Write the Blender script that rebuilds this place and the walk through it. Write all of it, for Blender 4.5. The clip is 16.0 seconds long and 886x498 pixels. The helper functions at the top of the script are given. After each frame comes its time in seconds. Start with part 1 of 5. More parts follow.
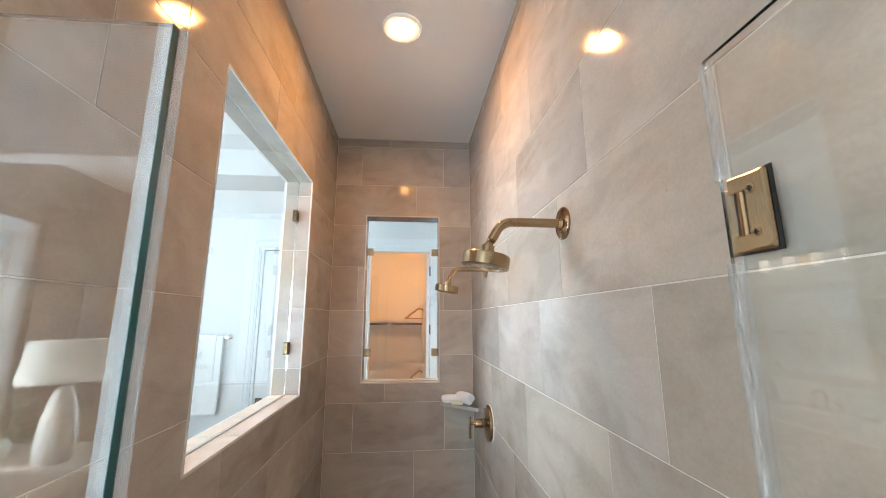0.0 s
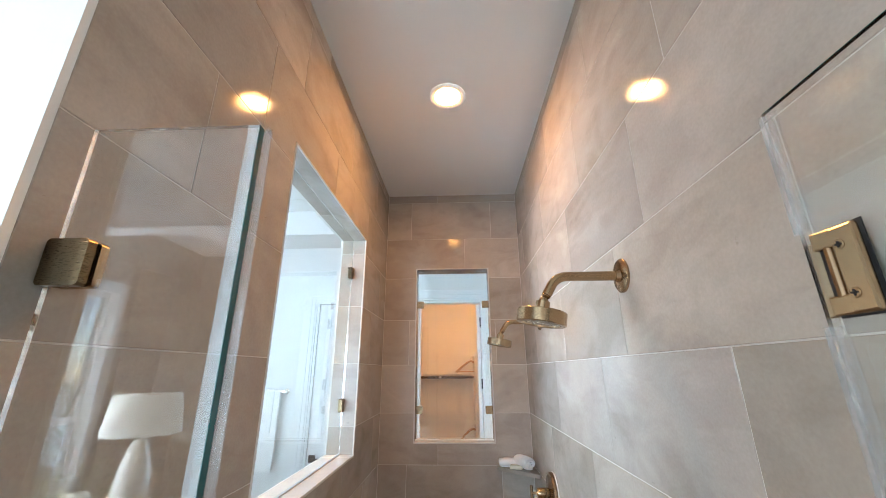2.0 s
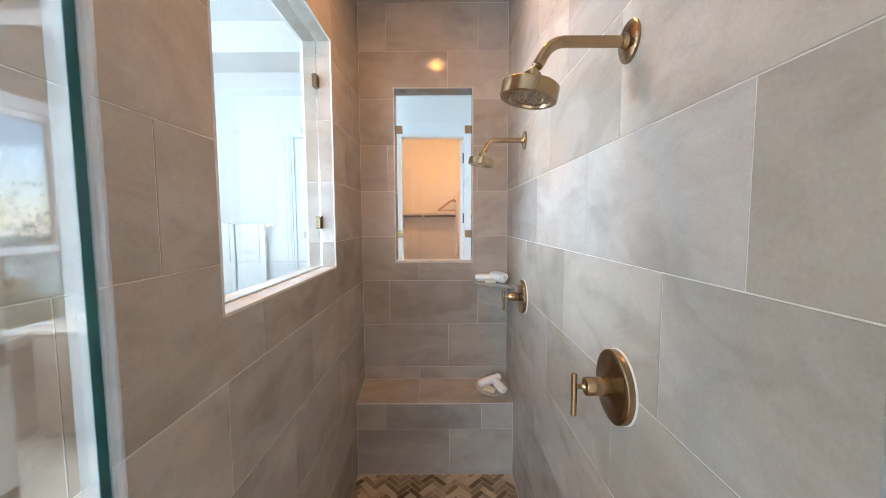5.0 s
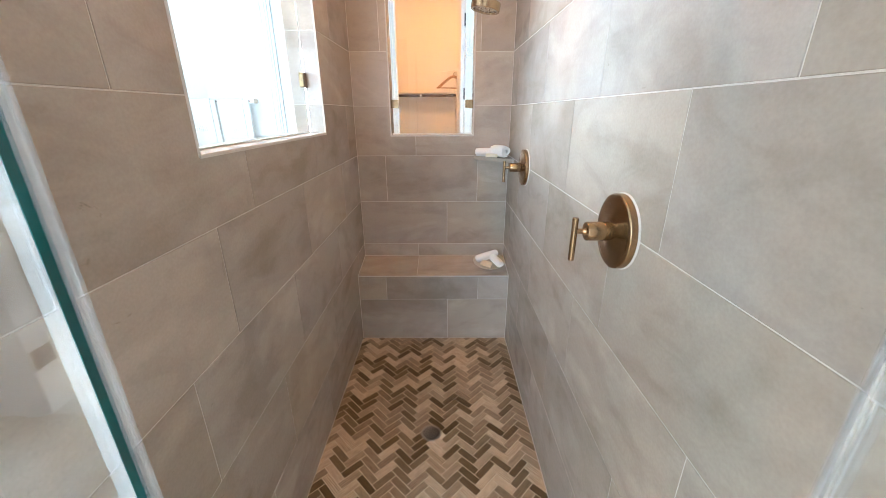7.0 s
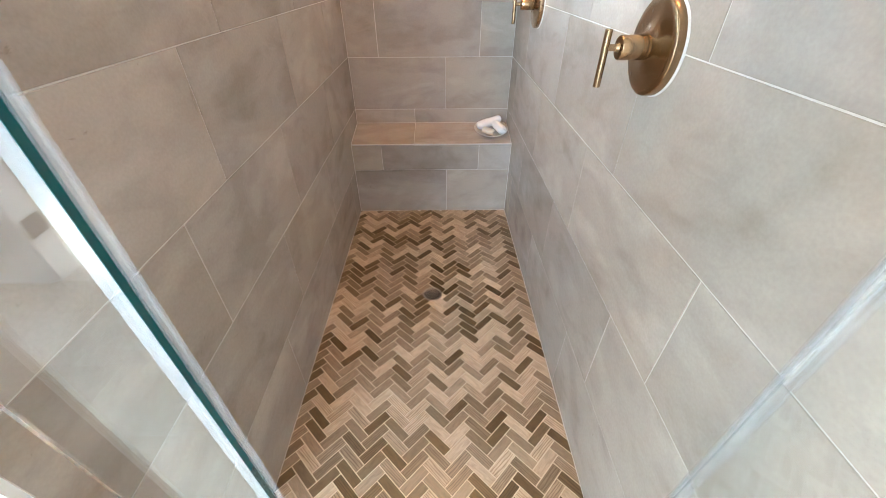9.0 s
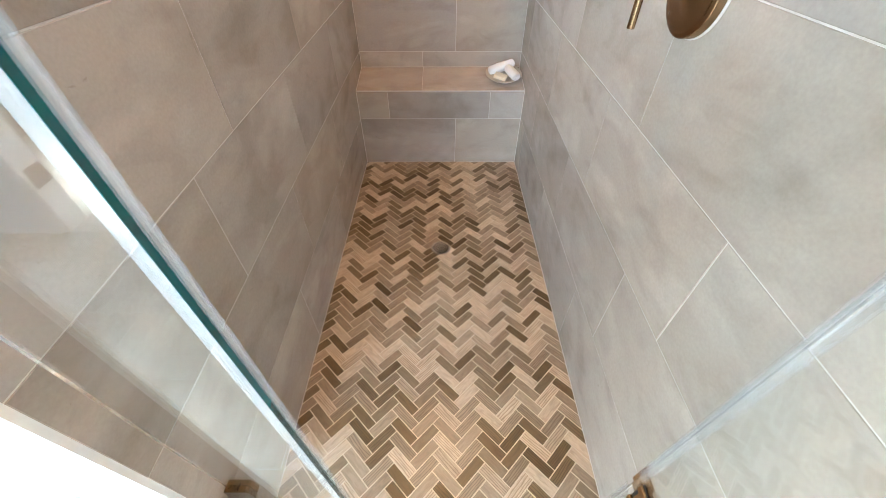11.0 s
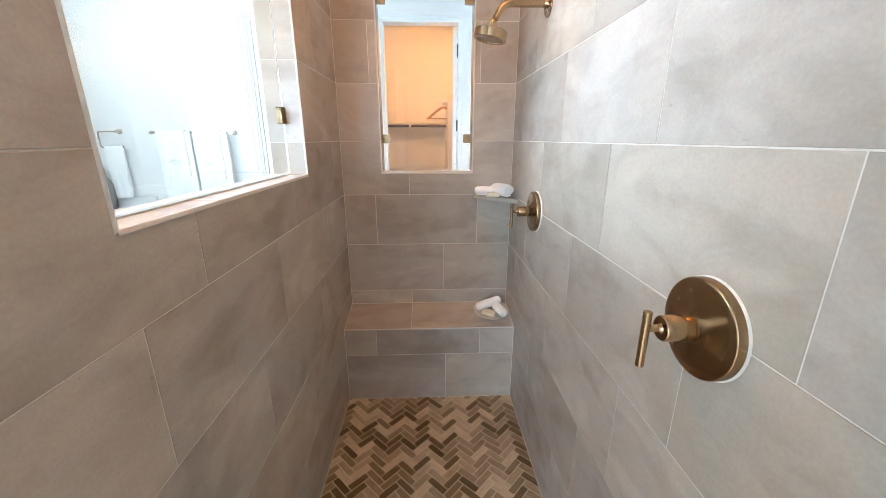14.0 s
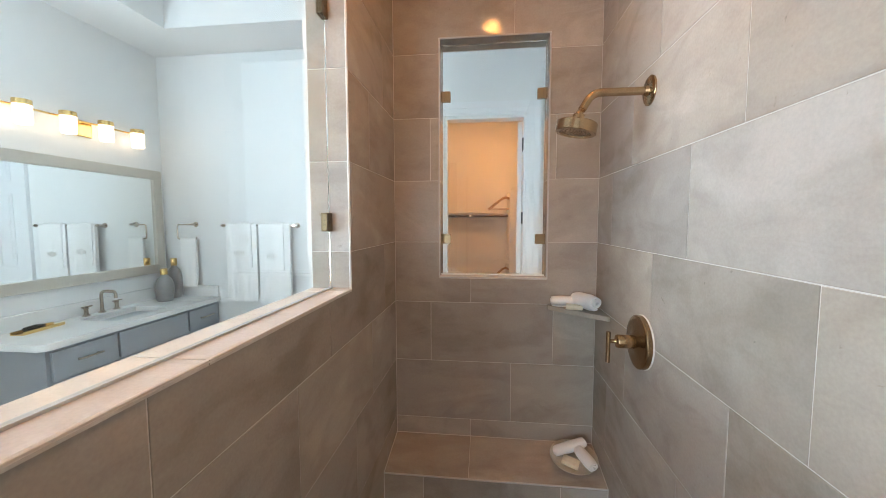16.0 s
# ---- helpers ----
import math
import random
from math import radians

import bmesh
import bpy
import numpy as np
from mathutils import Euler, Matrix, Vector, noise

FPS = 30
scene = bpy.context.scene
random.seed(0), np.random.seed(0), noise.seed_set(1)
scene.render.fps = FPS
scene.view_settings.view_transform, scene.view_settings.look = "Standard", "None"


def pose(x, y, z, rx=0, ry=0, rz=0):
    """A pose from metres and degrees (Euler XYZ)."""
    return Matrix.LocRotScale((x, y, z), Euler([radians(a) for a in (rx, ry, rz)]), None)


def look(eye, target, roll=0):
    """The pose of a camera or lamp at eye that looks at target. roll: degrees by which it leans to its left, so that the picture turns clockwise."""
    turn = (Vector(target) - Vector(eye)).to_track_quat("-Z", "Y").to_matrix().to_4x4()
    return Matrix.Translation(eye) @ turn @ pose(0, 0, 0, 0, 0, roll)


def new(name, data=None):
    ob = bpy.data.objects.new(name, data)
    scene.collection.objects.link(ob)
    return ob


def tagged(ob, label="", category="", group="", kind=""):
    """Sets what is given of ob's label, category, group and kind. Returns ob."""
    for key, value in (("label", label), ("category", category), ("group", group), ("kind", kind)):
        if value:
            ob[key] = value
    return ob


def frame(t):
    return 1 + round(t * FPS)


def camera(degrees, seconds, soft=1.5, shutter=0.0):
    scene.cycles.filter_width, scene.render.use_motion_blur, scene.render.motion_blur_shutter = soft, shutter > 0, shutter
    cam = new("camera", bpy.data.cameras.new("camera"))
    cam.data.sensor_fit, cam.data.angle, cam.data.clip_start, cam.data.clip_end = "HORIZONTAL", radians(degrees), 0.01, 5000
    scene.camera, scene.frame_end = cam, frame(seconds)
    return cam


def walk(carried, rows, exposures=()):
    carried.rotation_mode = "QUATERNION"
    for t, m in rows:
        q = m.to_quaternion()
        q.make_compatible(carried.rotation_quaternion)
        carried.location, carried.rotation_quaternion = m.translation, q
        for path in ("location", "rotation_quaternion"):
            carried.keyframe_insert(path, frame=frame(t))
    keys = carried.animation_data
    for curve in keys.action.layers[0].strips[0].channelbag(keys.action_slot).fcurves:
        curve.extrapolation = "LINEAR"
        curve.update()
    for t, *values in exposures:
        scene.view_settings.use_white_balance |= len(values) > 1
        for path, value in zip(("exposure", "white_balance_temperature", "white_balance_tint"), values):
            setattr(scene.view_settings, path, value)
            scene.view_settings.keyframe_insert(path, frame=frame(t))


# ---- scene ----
cam = camera(99.7, 16.0, soft=0.8)
EXPOSURE = 1.68
GAINS = ((0.0, -0.02, 6500, 6.5), (1.5, -0.10, 6300, 6.5), (3.5, -0.06, 5950, 6.5), (6.0, 0.30, 6250, 7), (7.0, 0.50, 6250, 6.5), (9.0, 0.92, 6100, 6), (12.5, 0.98, 6150, 5), (13.5, 0.66, 6200, 6), (14.5, 0.16, 6400, 7.5), (16.0, -0.27, 6700, 8))
LAMP_GLOW = 120.0
HERR = (-0.0703, -0.0158)      # shift of the herringbone
PATH = [
    (0, (0.056, 0.001, 1.71), (0.231, 1.959, 2.077), -0.2),
    (0.5, (0.051, -0.001, 1.726), (0.136, 1.938, 2.209), -0.2),
    (1, (0.047, -0.018, 1.738), (0.065, 1.895, 2.322), -0.3),
    (1.5, (0.046, -0.019, 1.737), (0.007, 1.881, 2.36), -0.4),
    (2, (0.041, -0.013, 1.732), (-0.034, 1.888, 2.35), -0.3),
    (2.5, (0.063, 0.0, 1.708), (-0.021, 1.922, 2.255), -0.4),
    (3, (0.068, 0.009, 1.688), (0.023, 1.965, 2.103), -0.3),
    (3.5, (0.072, 0.033, 1.659), (0.046, 2.015, 1.931), -0.3),
    (3.7, (0.069, 0.045, 1.65), (0.055, 2.035, 1.856), -0.4),
    (5.8, (0.063, 0.143, 1.514), (0.062, 2.112, 1.162), -0.3),
    (6, (0.066, 0.146, 1.498), (0.062, 2.104, 1.09), -0.2),
    (6.5, (0.068, 0.151, 1.467), (0.067, 2.069, 0.899), -0.2),
    (7, (0.072, 0.158, 1.437), (0.069, 2.036, 0.749), -0.2),
    (7.5, (0.065, 0.166, 1.401), (0.075, 1.987, 0.574), -0.1),
    (8, (0.054, 0.168, 1.364), (0.061, 1.923, 0.404), -0.0),
    (8.5, (0.048, 0.174, 1.326), (0.059, 1.84, 0.221), -0.0),
    (9, (0.05, 0.175, 1.303), (0.067, 1.771, 0.097), -0.2),
    (9.5, (0.046, 0.174, 1.285), (0.057, 1.719, 0.016), -0.1),
    (9.7, (0.05, 0.173, 1.279), (0.045, 1.699, -0.014), -0.2),
    (11.8, (0.01, 0.22, 1.313), (0.014, 1.627, -0.108), -0.0),
    (12, (0.012, 0.228, 1.273), (0.021, 1.693, -0.088), -0.0),
    (12.5, (0.015, 0.262, 1.307), (0.041, 1.836, 0.074), 0.0),
    (13, (0.022, 0.307, 1.367), (0.079, 2.005, 0.312), -0.4),
    (13.5, (0.015, 0.35, 1.425), (0.12, 2.168, 0.598), 0.0),
    (14, (0.013, 0.432, 1.485), (0.083, 2.349, 0.919), -0.1),
    (14.5, (0.034, 0.566, 1.524), (0.068, 2.535, 1.174), -0.1),
    (15, (0.046, 0.659, 1.536), (0.064, 2.648, 1.322), -0.0),
    (15.5, (0.011, 0.719, 1.551), (-0.106, 2.702, 1.324), 0.1),
    (16, (-0.029, 0.784, 1.571), (-0.256, 2.765, 1.425), -0.1),
]

walk(cam, [(t, look(eye, target, roll)) for t, eye, target, roll in PATH], [(t, EXPOSURE + e, k, tint) for t, e, k, tint in GAINS])

# ---- world, sun and daylight ----
SUN_AZ, SUN_EL = math.atan2(0.42, 1.0), radians(31)          # the sun stands beyond -x, -y
world = bpy.data.worlds.new("sky")
scene.world = world
world.use_nodes = True
wn = world.node_tree
sky = wn.nodes.new("ShaderNodeTexSky")
sky.sky_type, sky.sun_disc = "NISHITA", False
sky.air_density, sky.dust_density, sky.ozone_density = 1.0, 0.15, 4.0
sky.sun_elevation, sky.sun_rotation = SUN_EL, radians(247)
wn.links.new(sky.outputs["Color"], wn.nodes["Background"].inputs["Color"])
wn.nodes["Background"].inputs["Strength"].default_value = 0.15
sun_dir = Vector((math.cos(SUN_AZ) * math.cos(SUN_EL), math.sin(SUN_AZ) * math.cos(SUN_EL), -math.sin(SUN_EL)))
sun = new("sun", bpy.data.lights.new("sun", "SUN"))
sun.data.energy, sun.data.angle, sun.data.color = 3.6, radians(0.6), (1.0, 0.95, 0.86)
sun.rotation_euler = sun_dir.to_track_quat("-Z", "Y").to_euler()


def area_lamp(name, place, target, w, h, watts, colour):
    lamp = new(name, bpy.data.lights.new(name, "AREA"))
    lamp.data.shape, lamp.data.size, lamp.data.size_y = "RECTANGLE", w, h
    lamp.data.energy, lamp.data.color = watts, colour
    lamp.matrix_world = look(place, target)
    return lamp


DAY = (0.63, 0.81, 1.0)
# Fill lamp in an added, unseen bathroom window, aimed up at the tray ceiling.
area_lamp("bath_fill_light", (-2.96, 1.43, 1.92), (-1.3, 1.43, 3.05), 1.3, 1.2, 38, DAY)
# Fill lamp for the right shower wall, in an added window never in view.
area_lamp("bedroom_back_fill_light", (-1.8, -3.36, 1.6), (-1.2, 0.0, 1.45), 1.25, 1.6, 52, DAY)
area_lamp("bedroom_side_window_light", (-2.985, -1.36, 1.48), (0.0, -1.36, 1.48), 0.66, 1.3, 60, (0.80, 0.90, 1.0))


# ---- materials ----
def nodes_of(name, rough=0.5, metal=0.0):
    m = bpy.data.materials.new(name)
    m.use_nodes = True
    t = m.node_tree
    b = t.nodes["Principled BSDF"]
    b.inputs["Roughness"].default_value, b.inputs["Metallic"].default_value = rough, metal
    return m, t, b


def add(t, kind, **values):
    n = t.nodes.new(kind)
    for k, v in values.items():
        n.inputs[k].default_value = v
    return n


def noise_at(t, vector, scale, detail=4.0, rough=0.55, distort=0.0):
    n = add(t, "ShaderNodeTexNoise", Scale=scale, Detail=detail, Roughness=rough, Distortion=distort)
    n.normalize = True
    t.links.new(vector, n.inputs["Vector"])
    return n.outputs["Fac"]


def ramp(t, fac, stops):
    r = t.nodes.new("ShaderNodeValToRGB")
    el = r.color_ramp.elements
    el.remove(el[1])
    el[0].position, el[0].color = stops[0][0], (*stops[0][1], 1.0)
    for p, c in stops[1:]:
        el.new(p).color = (*c, 1.0)
    t.links.new(fac, r.inputs["Fac"])
    return r.outputs["Color"]


def maths(t, op, a, b=None):
    n = t.nodes.new("ShaderNodeMath")
    n.operation = op
    for i, v in enumerate((a, b)):
        if v is None:
            continue
        if isinstance(v, (int, float)):
            n.inputs[i].default_value = v
        else:
            t.links.new(v, n.inputs[i])
    return n.outputs[0]


def blend(t, mode, fac, a, b):
    n = t.nodes.new("ShaderNodeMixRGB")
    n.blend_type = mode
    for i, v in enumerate((fac, a, b)):
        if isinstance(v, (int, float)):
            n.inputs[i].default_value = v
        elif isinstance(v, tuple):
            n.inputs[i].default_value = (*v, 1.0)
        else:
            t.links.new(v, n.inputs[i])
    return n.outputs["Color"]


def relief(t, b, height, strength, distance):
    n = add(t, "ShaderNodeBump", Strength=strength, Distance=distance)
    t.links.new(height, n.inputs["Height"])
    t.links.new(n.outputs["Normal"], b.inputs["Normal"])


def plain(name, colour, rough=0.5, metal=0.0, grain=60.0, vary=0.06, bump=0.0):
    """A painted, moulded or metal surface with soft blotches and fine grain."""
    m, t, b = nodes_of(name, rough, metal)
    co = t.nodes.new("ShaderNodeTexCoord").outputs["Object"]
    fac = blend(t, "MIX", 0.5, noise_at(t, co, 3.0, 3.0), noise_at(t, co, grain, 3.0))
    lo = tuple(c * (1 - vary) for c in colour)
    hi = tuple(min(1.0, c * (1 + vary)) for c in colour)
    t.links.new(ramp(t, fac, [(0.35, lo), (0.65, hi)]), b.inputs["Base Color"])
    r = maths(t, "MULTIPLY_ADD", noise_at(t, co, 9.0, 4.0), rough * 0.3)
    r.node.inputs[2].default_value = rough * 0.85
    t.links.new(r, b.inputs["Roughness"])
    if bump:
        relief(t, b, noise_at(t, co, grain, 4.0), bump, 0.002)
    return m


def stone_tile(name, dark, mid, light, rough, grain=1.0):
    """Cement-look porcelain: drawn-out clouds that differ tile by tile, a warm or cool cast, veils, rare dark marks and a fine ripple."""
    m, t, b = nodes_of(name, rough)
    b.inputs["Specular IOR Level"].default_value = 0.10
    rnd = t.nodes.new("ShaderNodeObjectInfo").outputs["Random"]
    co = t.nodes.new("ShaderNodeTexCoord").outputs["Object"]
    off = t.nodes.new("ShaderNodeVectorMath")
    off.operation = "ADD"
    t.links.new(co, off.inputs[0])
    shift = t.nodes.new("ShaderNodeVectorMath")
    shift.operation = "SCALE"
    shift.inputs[0].default_value = (37.0, 19.0, 53.0)
    t.links.new(rnd, shift.inputs["Scale"])
    t.links.new(shift.outputs[0], off.inputs[1])
    v = off.outputs[0]
    drawn = add(t, "ShaderNodeMapping", Scale=(0.6, 1.25, 1.0))
    t.links.new(v, drawn.inputs["Vector"])
    d = drawn.outputs[0]
    clouds = noise_at(t, d, 2.9 * grain, 4.0, 0.5, 0.8)
    mottle = noise_at(t, v, 8.0 * grain, 5.0, 0.6, 0.4)
    fine = noise_at(t, v, 150.0, 3.0)
    fac = maths(t, "ADD", maths(t, "MULTIPLY", clouds, 0.76), maths(t, "MULTIPLY", mottle, 0.24))
    col = ramp(t, fac, [(0.37, dark), (0.47, mid), (0.53, mid), (0.63, light)])
    tone = maths(t, "MULTIPLY_ADD", rnd, 0.20)
    tone.node.inputs[2].default_value = 0.895
    hsv = t.nodes.new("ShaderNodeHueSaturation")
    t.links.new(tone, hsv.inputs["Value"])
    t.links.new(col, hsv.inputs["Color"])
    cast = ramp(t, maths(t, "FRACT", maths(t, "MULTIPLY", rnd, 7.7)), [(0.0, (1.02, 1.0, 0.965)), (1.0, (0.985, 1.0, 1.03))])
    col = blend(t, "MULTIPLY", 1.0, hsv.outputs["Color"], cast)
    veil = ramp(t, noise_at(t, d, 6.5 * grain, 4.0, 0.55, 1.4), [(0.36, (0.88, 0.87, 0.86)), (0.47, (1.0, 1.0, 1.0)), (0.62, (1.05, 1.05, 1.05))])
    col = blend(t, "MULTIPLY", 0.55, col, veil)
    mark = ramp(t, noise_at(t, v, 13.0 * grain, 6.0, 0.62, 1.8), [(0.265, (0.70, 0.68, 0.66)), (0.31, (1.0, 1.0, 1.0))])
    col = blend(t, "MULTIPLY", 0.8, col, mark)
    grainy = ramp(t, fine, [(0.3, (0.95, 0.95, 0.95)), (0.7, (1.04, 1.04, 1.04))])
    t.links.new(blend(t, "MULTIPLY", 1.0, col, grainy), b.inputs["Base Color"])
    r = maths(t, "MULTIPLY_ADD", mottle, 0.10)
    r.node.inputs[2].default_value = rough - 0.05
    t.links.new(r, b.inputs["Roughness"])
    h = maths(t, "ADD", maths(t, "MULTIPLY", fine, 0.5), maths(t, "MULTIPLY", noise_at(t, d, 95.0, 2.0), 1.6))
    relief(t, b, h, 0.10, 0.0009)
    return m


def mosaic_stone(name):
    """Wood-look mosaic pieces: cream to dark brown, with streaks along each piece."""
    m, t, b = nodes_of(name, 0.34)
    info = t.nodes.new("ShaderNodeObjectInfo").outputs["Random"]
    isle = t.nodes.new("ShaderNodeNewGeometry").outputs["Random Per Island"]
    rnd = maths(t, "FRACT", maths(t, "ADD", maths(t, "MULTIPLY", info, 7.31), maths(t, "MULTIPLY", isle, 3.77)))
    uv = t.nodes.new("ShaderNodeUVMap")
    uv.uv_map = "UVMap"
    sep = t.nodes.new("ShaderNodeSeparateXYZ")
    t.links.new(uv.outputs["UV"], sep.inputs[0])
    com = t.nodes.new("ShaderNodeCombineXYZ")
    t.links.new(maths(t, "MULTIPLY", sep.outputs[0], 0.22), com.inputs[0])
    t.links.new(sep.outputs[1], com.inputs[1])
    t.links.new(maths(t, "MULTIPLY", rnd, 40.0), com.inputs[2])
    grain = noise_at(t, com.outputs[0], 120.0, 3.0, 0.5, 0.8)
    wave = add(t, "ShaderNodeTexWave", Scale=42.0, Distortion=7.0, Detail=2.0)
    wave.inputs["Detail Scale"].default_value = 0.9
    wave.bands_direction = "Y"
    t.links.new(com.outputs[0], wave.inputs["Vector"])
    knots = wave.outputs["Fac"]
    base = ramp(t, rnd, [(0.0, (0.56, 0.455, 0.335)), (0.17, (0.50, 0.40, 0.29)), (0.27, (0.36, 0.285, 0.20)), (0.48, (0.28, 0.217, 0.148)),
                         (0.66, (0.215, 0.160, 0.100)), (0.80, (0.145, 0.098, 0.046)), (1.0, (0.095, 0.060, 0.022))])
    streak = ramp(t, grain, [(0.3, (0.74, 0.72, 0.69)), (0.62, (1.1, 1.1, 1.09))])
    knot = ramp(t, knots, [(0.05, (0.55, 0.50, 0.44)), (0.5, (1.0, 1.0, 1.0))])
    swirl = maths(t, "MULTIPLY", maths(t, "GREATER_THAN", maths(t, "FRACT", maths(t, "MULTIPLY_ADD", rnd, 5.3)), 0.52), 0.85)
    col = blend(t, "MULTIPLY", swirl, blend(t, "MULTIPLY", 0.85, base, streak), knot)
    t.links.new(col, b.inputs["Base Color"])
    relief(t, b, grain, 0.12, 0.0008)
    return m


def brushed_metal(name, colour, rough=0.28):
    m, t, b = nodes_of(name, rough, 1.0)
    co = t.nodes.new("ShaderNodeTexCoord").outputs["Object"]
    mapping = add(t, "ShaderNodeMapping", Scale=(1.0, 1.0, 14.0))
    t.links.new(co, mapping.inputs["Vector"])
    fine = noise_at(t, mapping.outputs[0], 120.0, 3.0)
    t.links.new(ramp(t, noise_at(t, co, 14.0, 3.0), [(0.3, tuple(c * 0.96 for c in colour)), (0.7, colour)]), b.inputs["Base Color"])
    r = maths(t, "MULTIPLY_ADD", fine, 0.08)
    r.node.inputs[2].default_value = rough - 0.06
    t.links.new(r, b.inputs["Roughness"])
    relief(t, b, fine, 0.012, 0.0003)
    return m


def turned_metal(name, colour, rough):
    """Metal brushed in rings about its own x axis, so that highlights fan out."""
    m, t, b = nodes_of(name, rough, 1.0)
    co = t.nodes.new("ShaderNodeTexCoord").outputs["Object"]
    b.inputs["Anisotropic"].default_value = 0.6
    tan = t.nodes.new("ShaderNodeTangent")
    tan.direction_type, tan.axis = "RADIAL", "X"
    t.links.new(tan.outputs["Tangent"], b.inputs["Tangent"])
    t.links.new(ramp(t, noise_at(t, co, 16.0, 3.0), [(0.3, tuple(c * 0.94 for c in colour)), (0.7, colour)]), b.inputs["Base Color"])
    return m


def clear_glass(name, tint, rough=0.0, weight=1.0, ior=1.5):
    m, t, b = nodes_of(name, rough)
    b.inputs["Base Color"].default_value = (*tint, 1.0)
    b.inputs["Transmission Weight"].default_value = weight
    b.inputs["IOR"].default_value = ior
    return m


def glowing(name, colour, strength):
    m, t, b = nodes_of(name, 0.5)
    b.inputs["Base Color"].default_value = (0.9, 0.9, 0.88, 1.0)
    b.inputs["Emission Color"].default_value = (*colour, 1.0)
    b.inputs["Emission Strength"].default_value = strength
    return m


def cloth(name, colour, scale=380.0):
    m, t, b = nodes_of(name, 0.95)
    co = t.nodes.new("ShaderNodeTexCoord").outputs["Object"]
    loops = noise_at(t, co, scale, 2.0)
    t.links.new(ramp(t, loops, [(0.3, tuple(c * 0.94 for c in colour)), (0.7, colour)]), b.inputs["Base Color"])
    relief(t, b, loops, 0.1, 0.0007)
    return m


M_TILE = stone_tile("greige_porcelain", (0.335, 0.296, 0.254), (0.405, 0.361, 0.314), (0.465, 0.42, 0.37), 0.082)
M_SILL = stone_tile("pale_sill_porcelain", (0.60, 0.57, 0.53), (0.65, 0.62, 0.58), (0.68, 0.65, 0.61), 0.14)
M_FLOOR = stone_tile("beige_floor_porcelain", (0.40, 0.35, 0.29), (0.47, 0.415, 0.35), (0.53, 0.47, 0.40), 0.2)
M_GROUT = plain("pale_grout", (0.62, 0.58, 0.53), 0.85, grain=300.0, vary=0.08, bump=0.3)
M_BED = plain("sand_floor_grout", (0.62, 0.53, 0.40), 0.85, grain=300.0, vary=0.08)
M_MOSAIC = mosaic_stone("wood_look_mosaic")
M_PAINT = plain("white_wall_paint", (0.80, 0.80, 0.785), 0.6, grain=220.0, vary=0.012, bump=0.08)
M_CEIL = plain("white_ceiling_paint", (0.78, 0.77, 0.75), 0.75, grain=220.0, vary=0.012, bump=0.08)
M_TRIM = plain("white_gloss_trim", (0.82, 0.83, 0.83), 0.36, grain=90.0, vary=0.012)
M_BRASS = brushed_metal("brushed_bronze", (0.43, 0.295, 0.17), 0.25)
M_TURNED = turned_metal("turned_bronze", (0.38, 0.255, 0.145), 0.2)
# The same bronze as M_BRASS, darkened for clamps that stand in shade.
M_BRASS_SHADED = brushed_metal("dark_bronze", (0.17, 0.12, 0.068), 0.3)
M_GOLD = brushed_metal("gold_metal", (0.80, 0.55, 0.22), 0.22)
M_NICKEL = brushed_metal("champagne_nickel", (0.55, 0.47, 0.39), 0.22)
M_STEEL = brushed_metal("drain_steel", (0.36, 0.325, 0.28), 0.34)
M_BLACK = plain("matt_black_metal", (0.018, 0.018, 0.02), 0.4, 0.6)
M_RUBBER = plain("black_gasket", (0.012, 0.012, 0.013), 0.6)
M_GLASS = clear_glass("clear_glass", (0.975, 0.995, 0.985))
M_FROST = clear_glass("obscure_glass", (0.95, 0.97, 0.97), 0.55)
M_EDGE = plain("green_glass_edge", (0.004, 0.08, 0.078), 0.12, vary=0.2, grain=20.0)
M_SEAL = plain("clear_seal", (0.5, 0.53, 0.54), 0.08, vary=0.02)
M_SEAL.node_tree.nodes["Principled BSDF"].inputs["Alpha"].default_value = 0.12
M_STRIP = plain("milky_seal", (0.58, 0.61, 0.62), 0.12, vary=0.05, grain=40.0)
M_STRIP.node_tree.nodes["Principled BSDF"].inputs["Alpha"].default_value = 0.2
M_LAMP = glowing("warm_lamp_lens", (1.0, 0.43, 0.12), LAMP_GLOW)
M_SHADE = glowing("opal_glass_shade", (1.0, 0.78, 0.58), 1.4)
M_CLOSETLAMP = glowing("closet_lamp_lens", (1.0, 0.47, 0.17), 90.0)
M_TOWEL = plain("white_terry", (0.89, 0.88, 0.86), 0.9, grain=320.0, vary=0.05)
M_BEAD = plain("grey_clear_bead", (0.50, 0.54, 0.55), 0.12, vary=0.05, grain=30.0)
M_THREAD = plain("beige_embroidery", (0.80, 0.77, 0.71), 0.8, grain=200.0)
M_SOAP = plain("cream_soap", (0.80, 0.72, 0.56), 0.45)
M_DISH = plain("speckled_stoneware", (0.56, 0.53, 0.46), 0.4, grain=160.0, vary=0.14)
M_QUARTZ = plain("white_quartz", (0.80, 0.78, 0.75), 0.15, grain=8.0, vary=0.03)
M_CABINET = plain("grey_cabinet_paint", (0.30, 0.315, 0.335), 0.42, grain=80.0, vary=0.03)
M_CERAMIC = plain("white_ceramic", (0.82, 0.82, 0.80), 0.1, vary=0.01)
M_BOTTLE = plain("grey_bottle_glaze", (0.27, 0.265, 0.26), 0.4, grain=40.0, vary=0.12)
M_MIRROR = plain("mirror_silver", (0.90, 0.92, 0.91), 0.015, 1.0, vary=0.0)
M_FRAME = plain("champagne_mirror_frame", (0.56, 0.52, 0.45), 0.35, 0.3, vary=0.05)
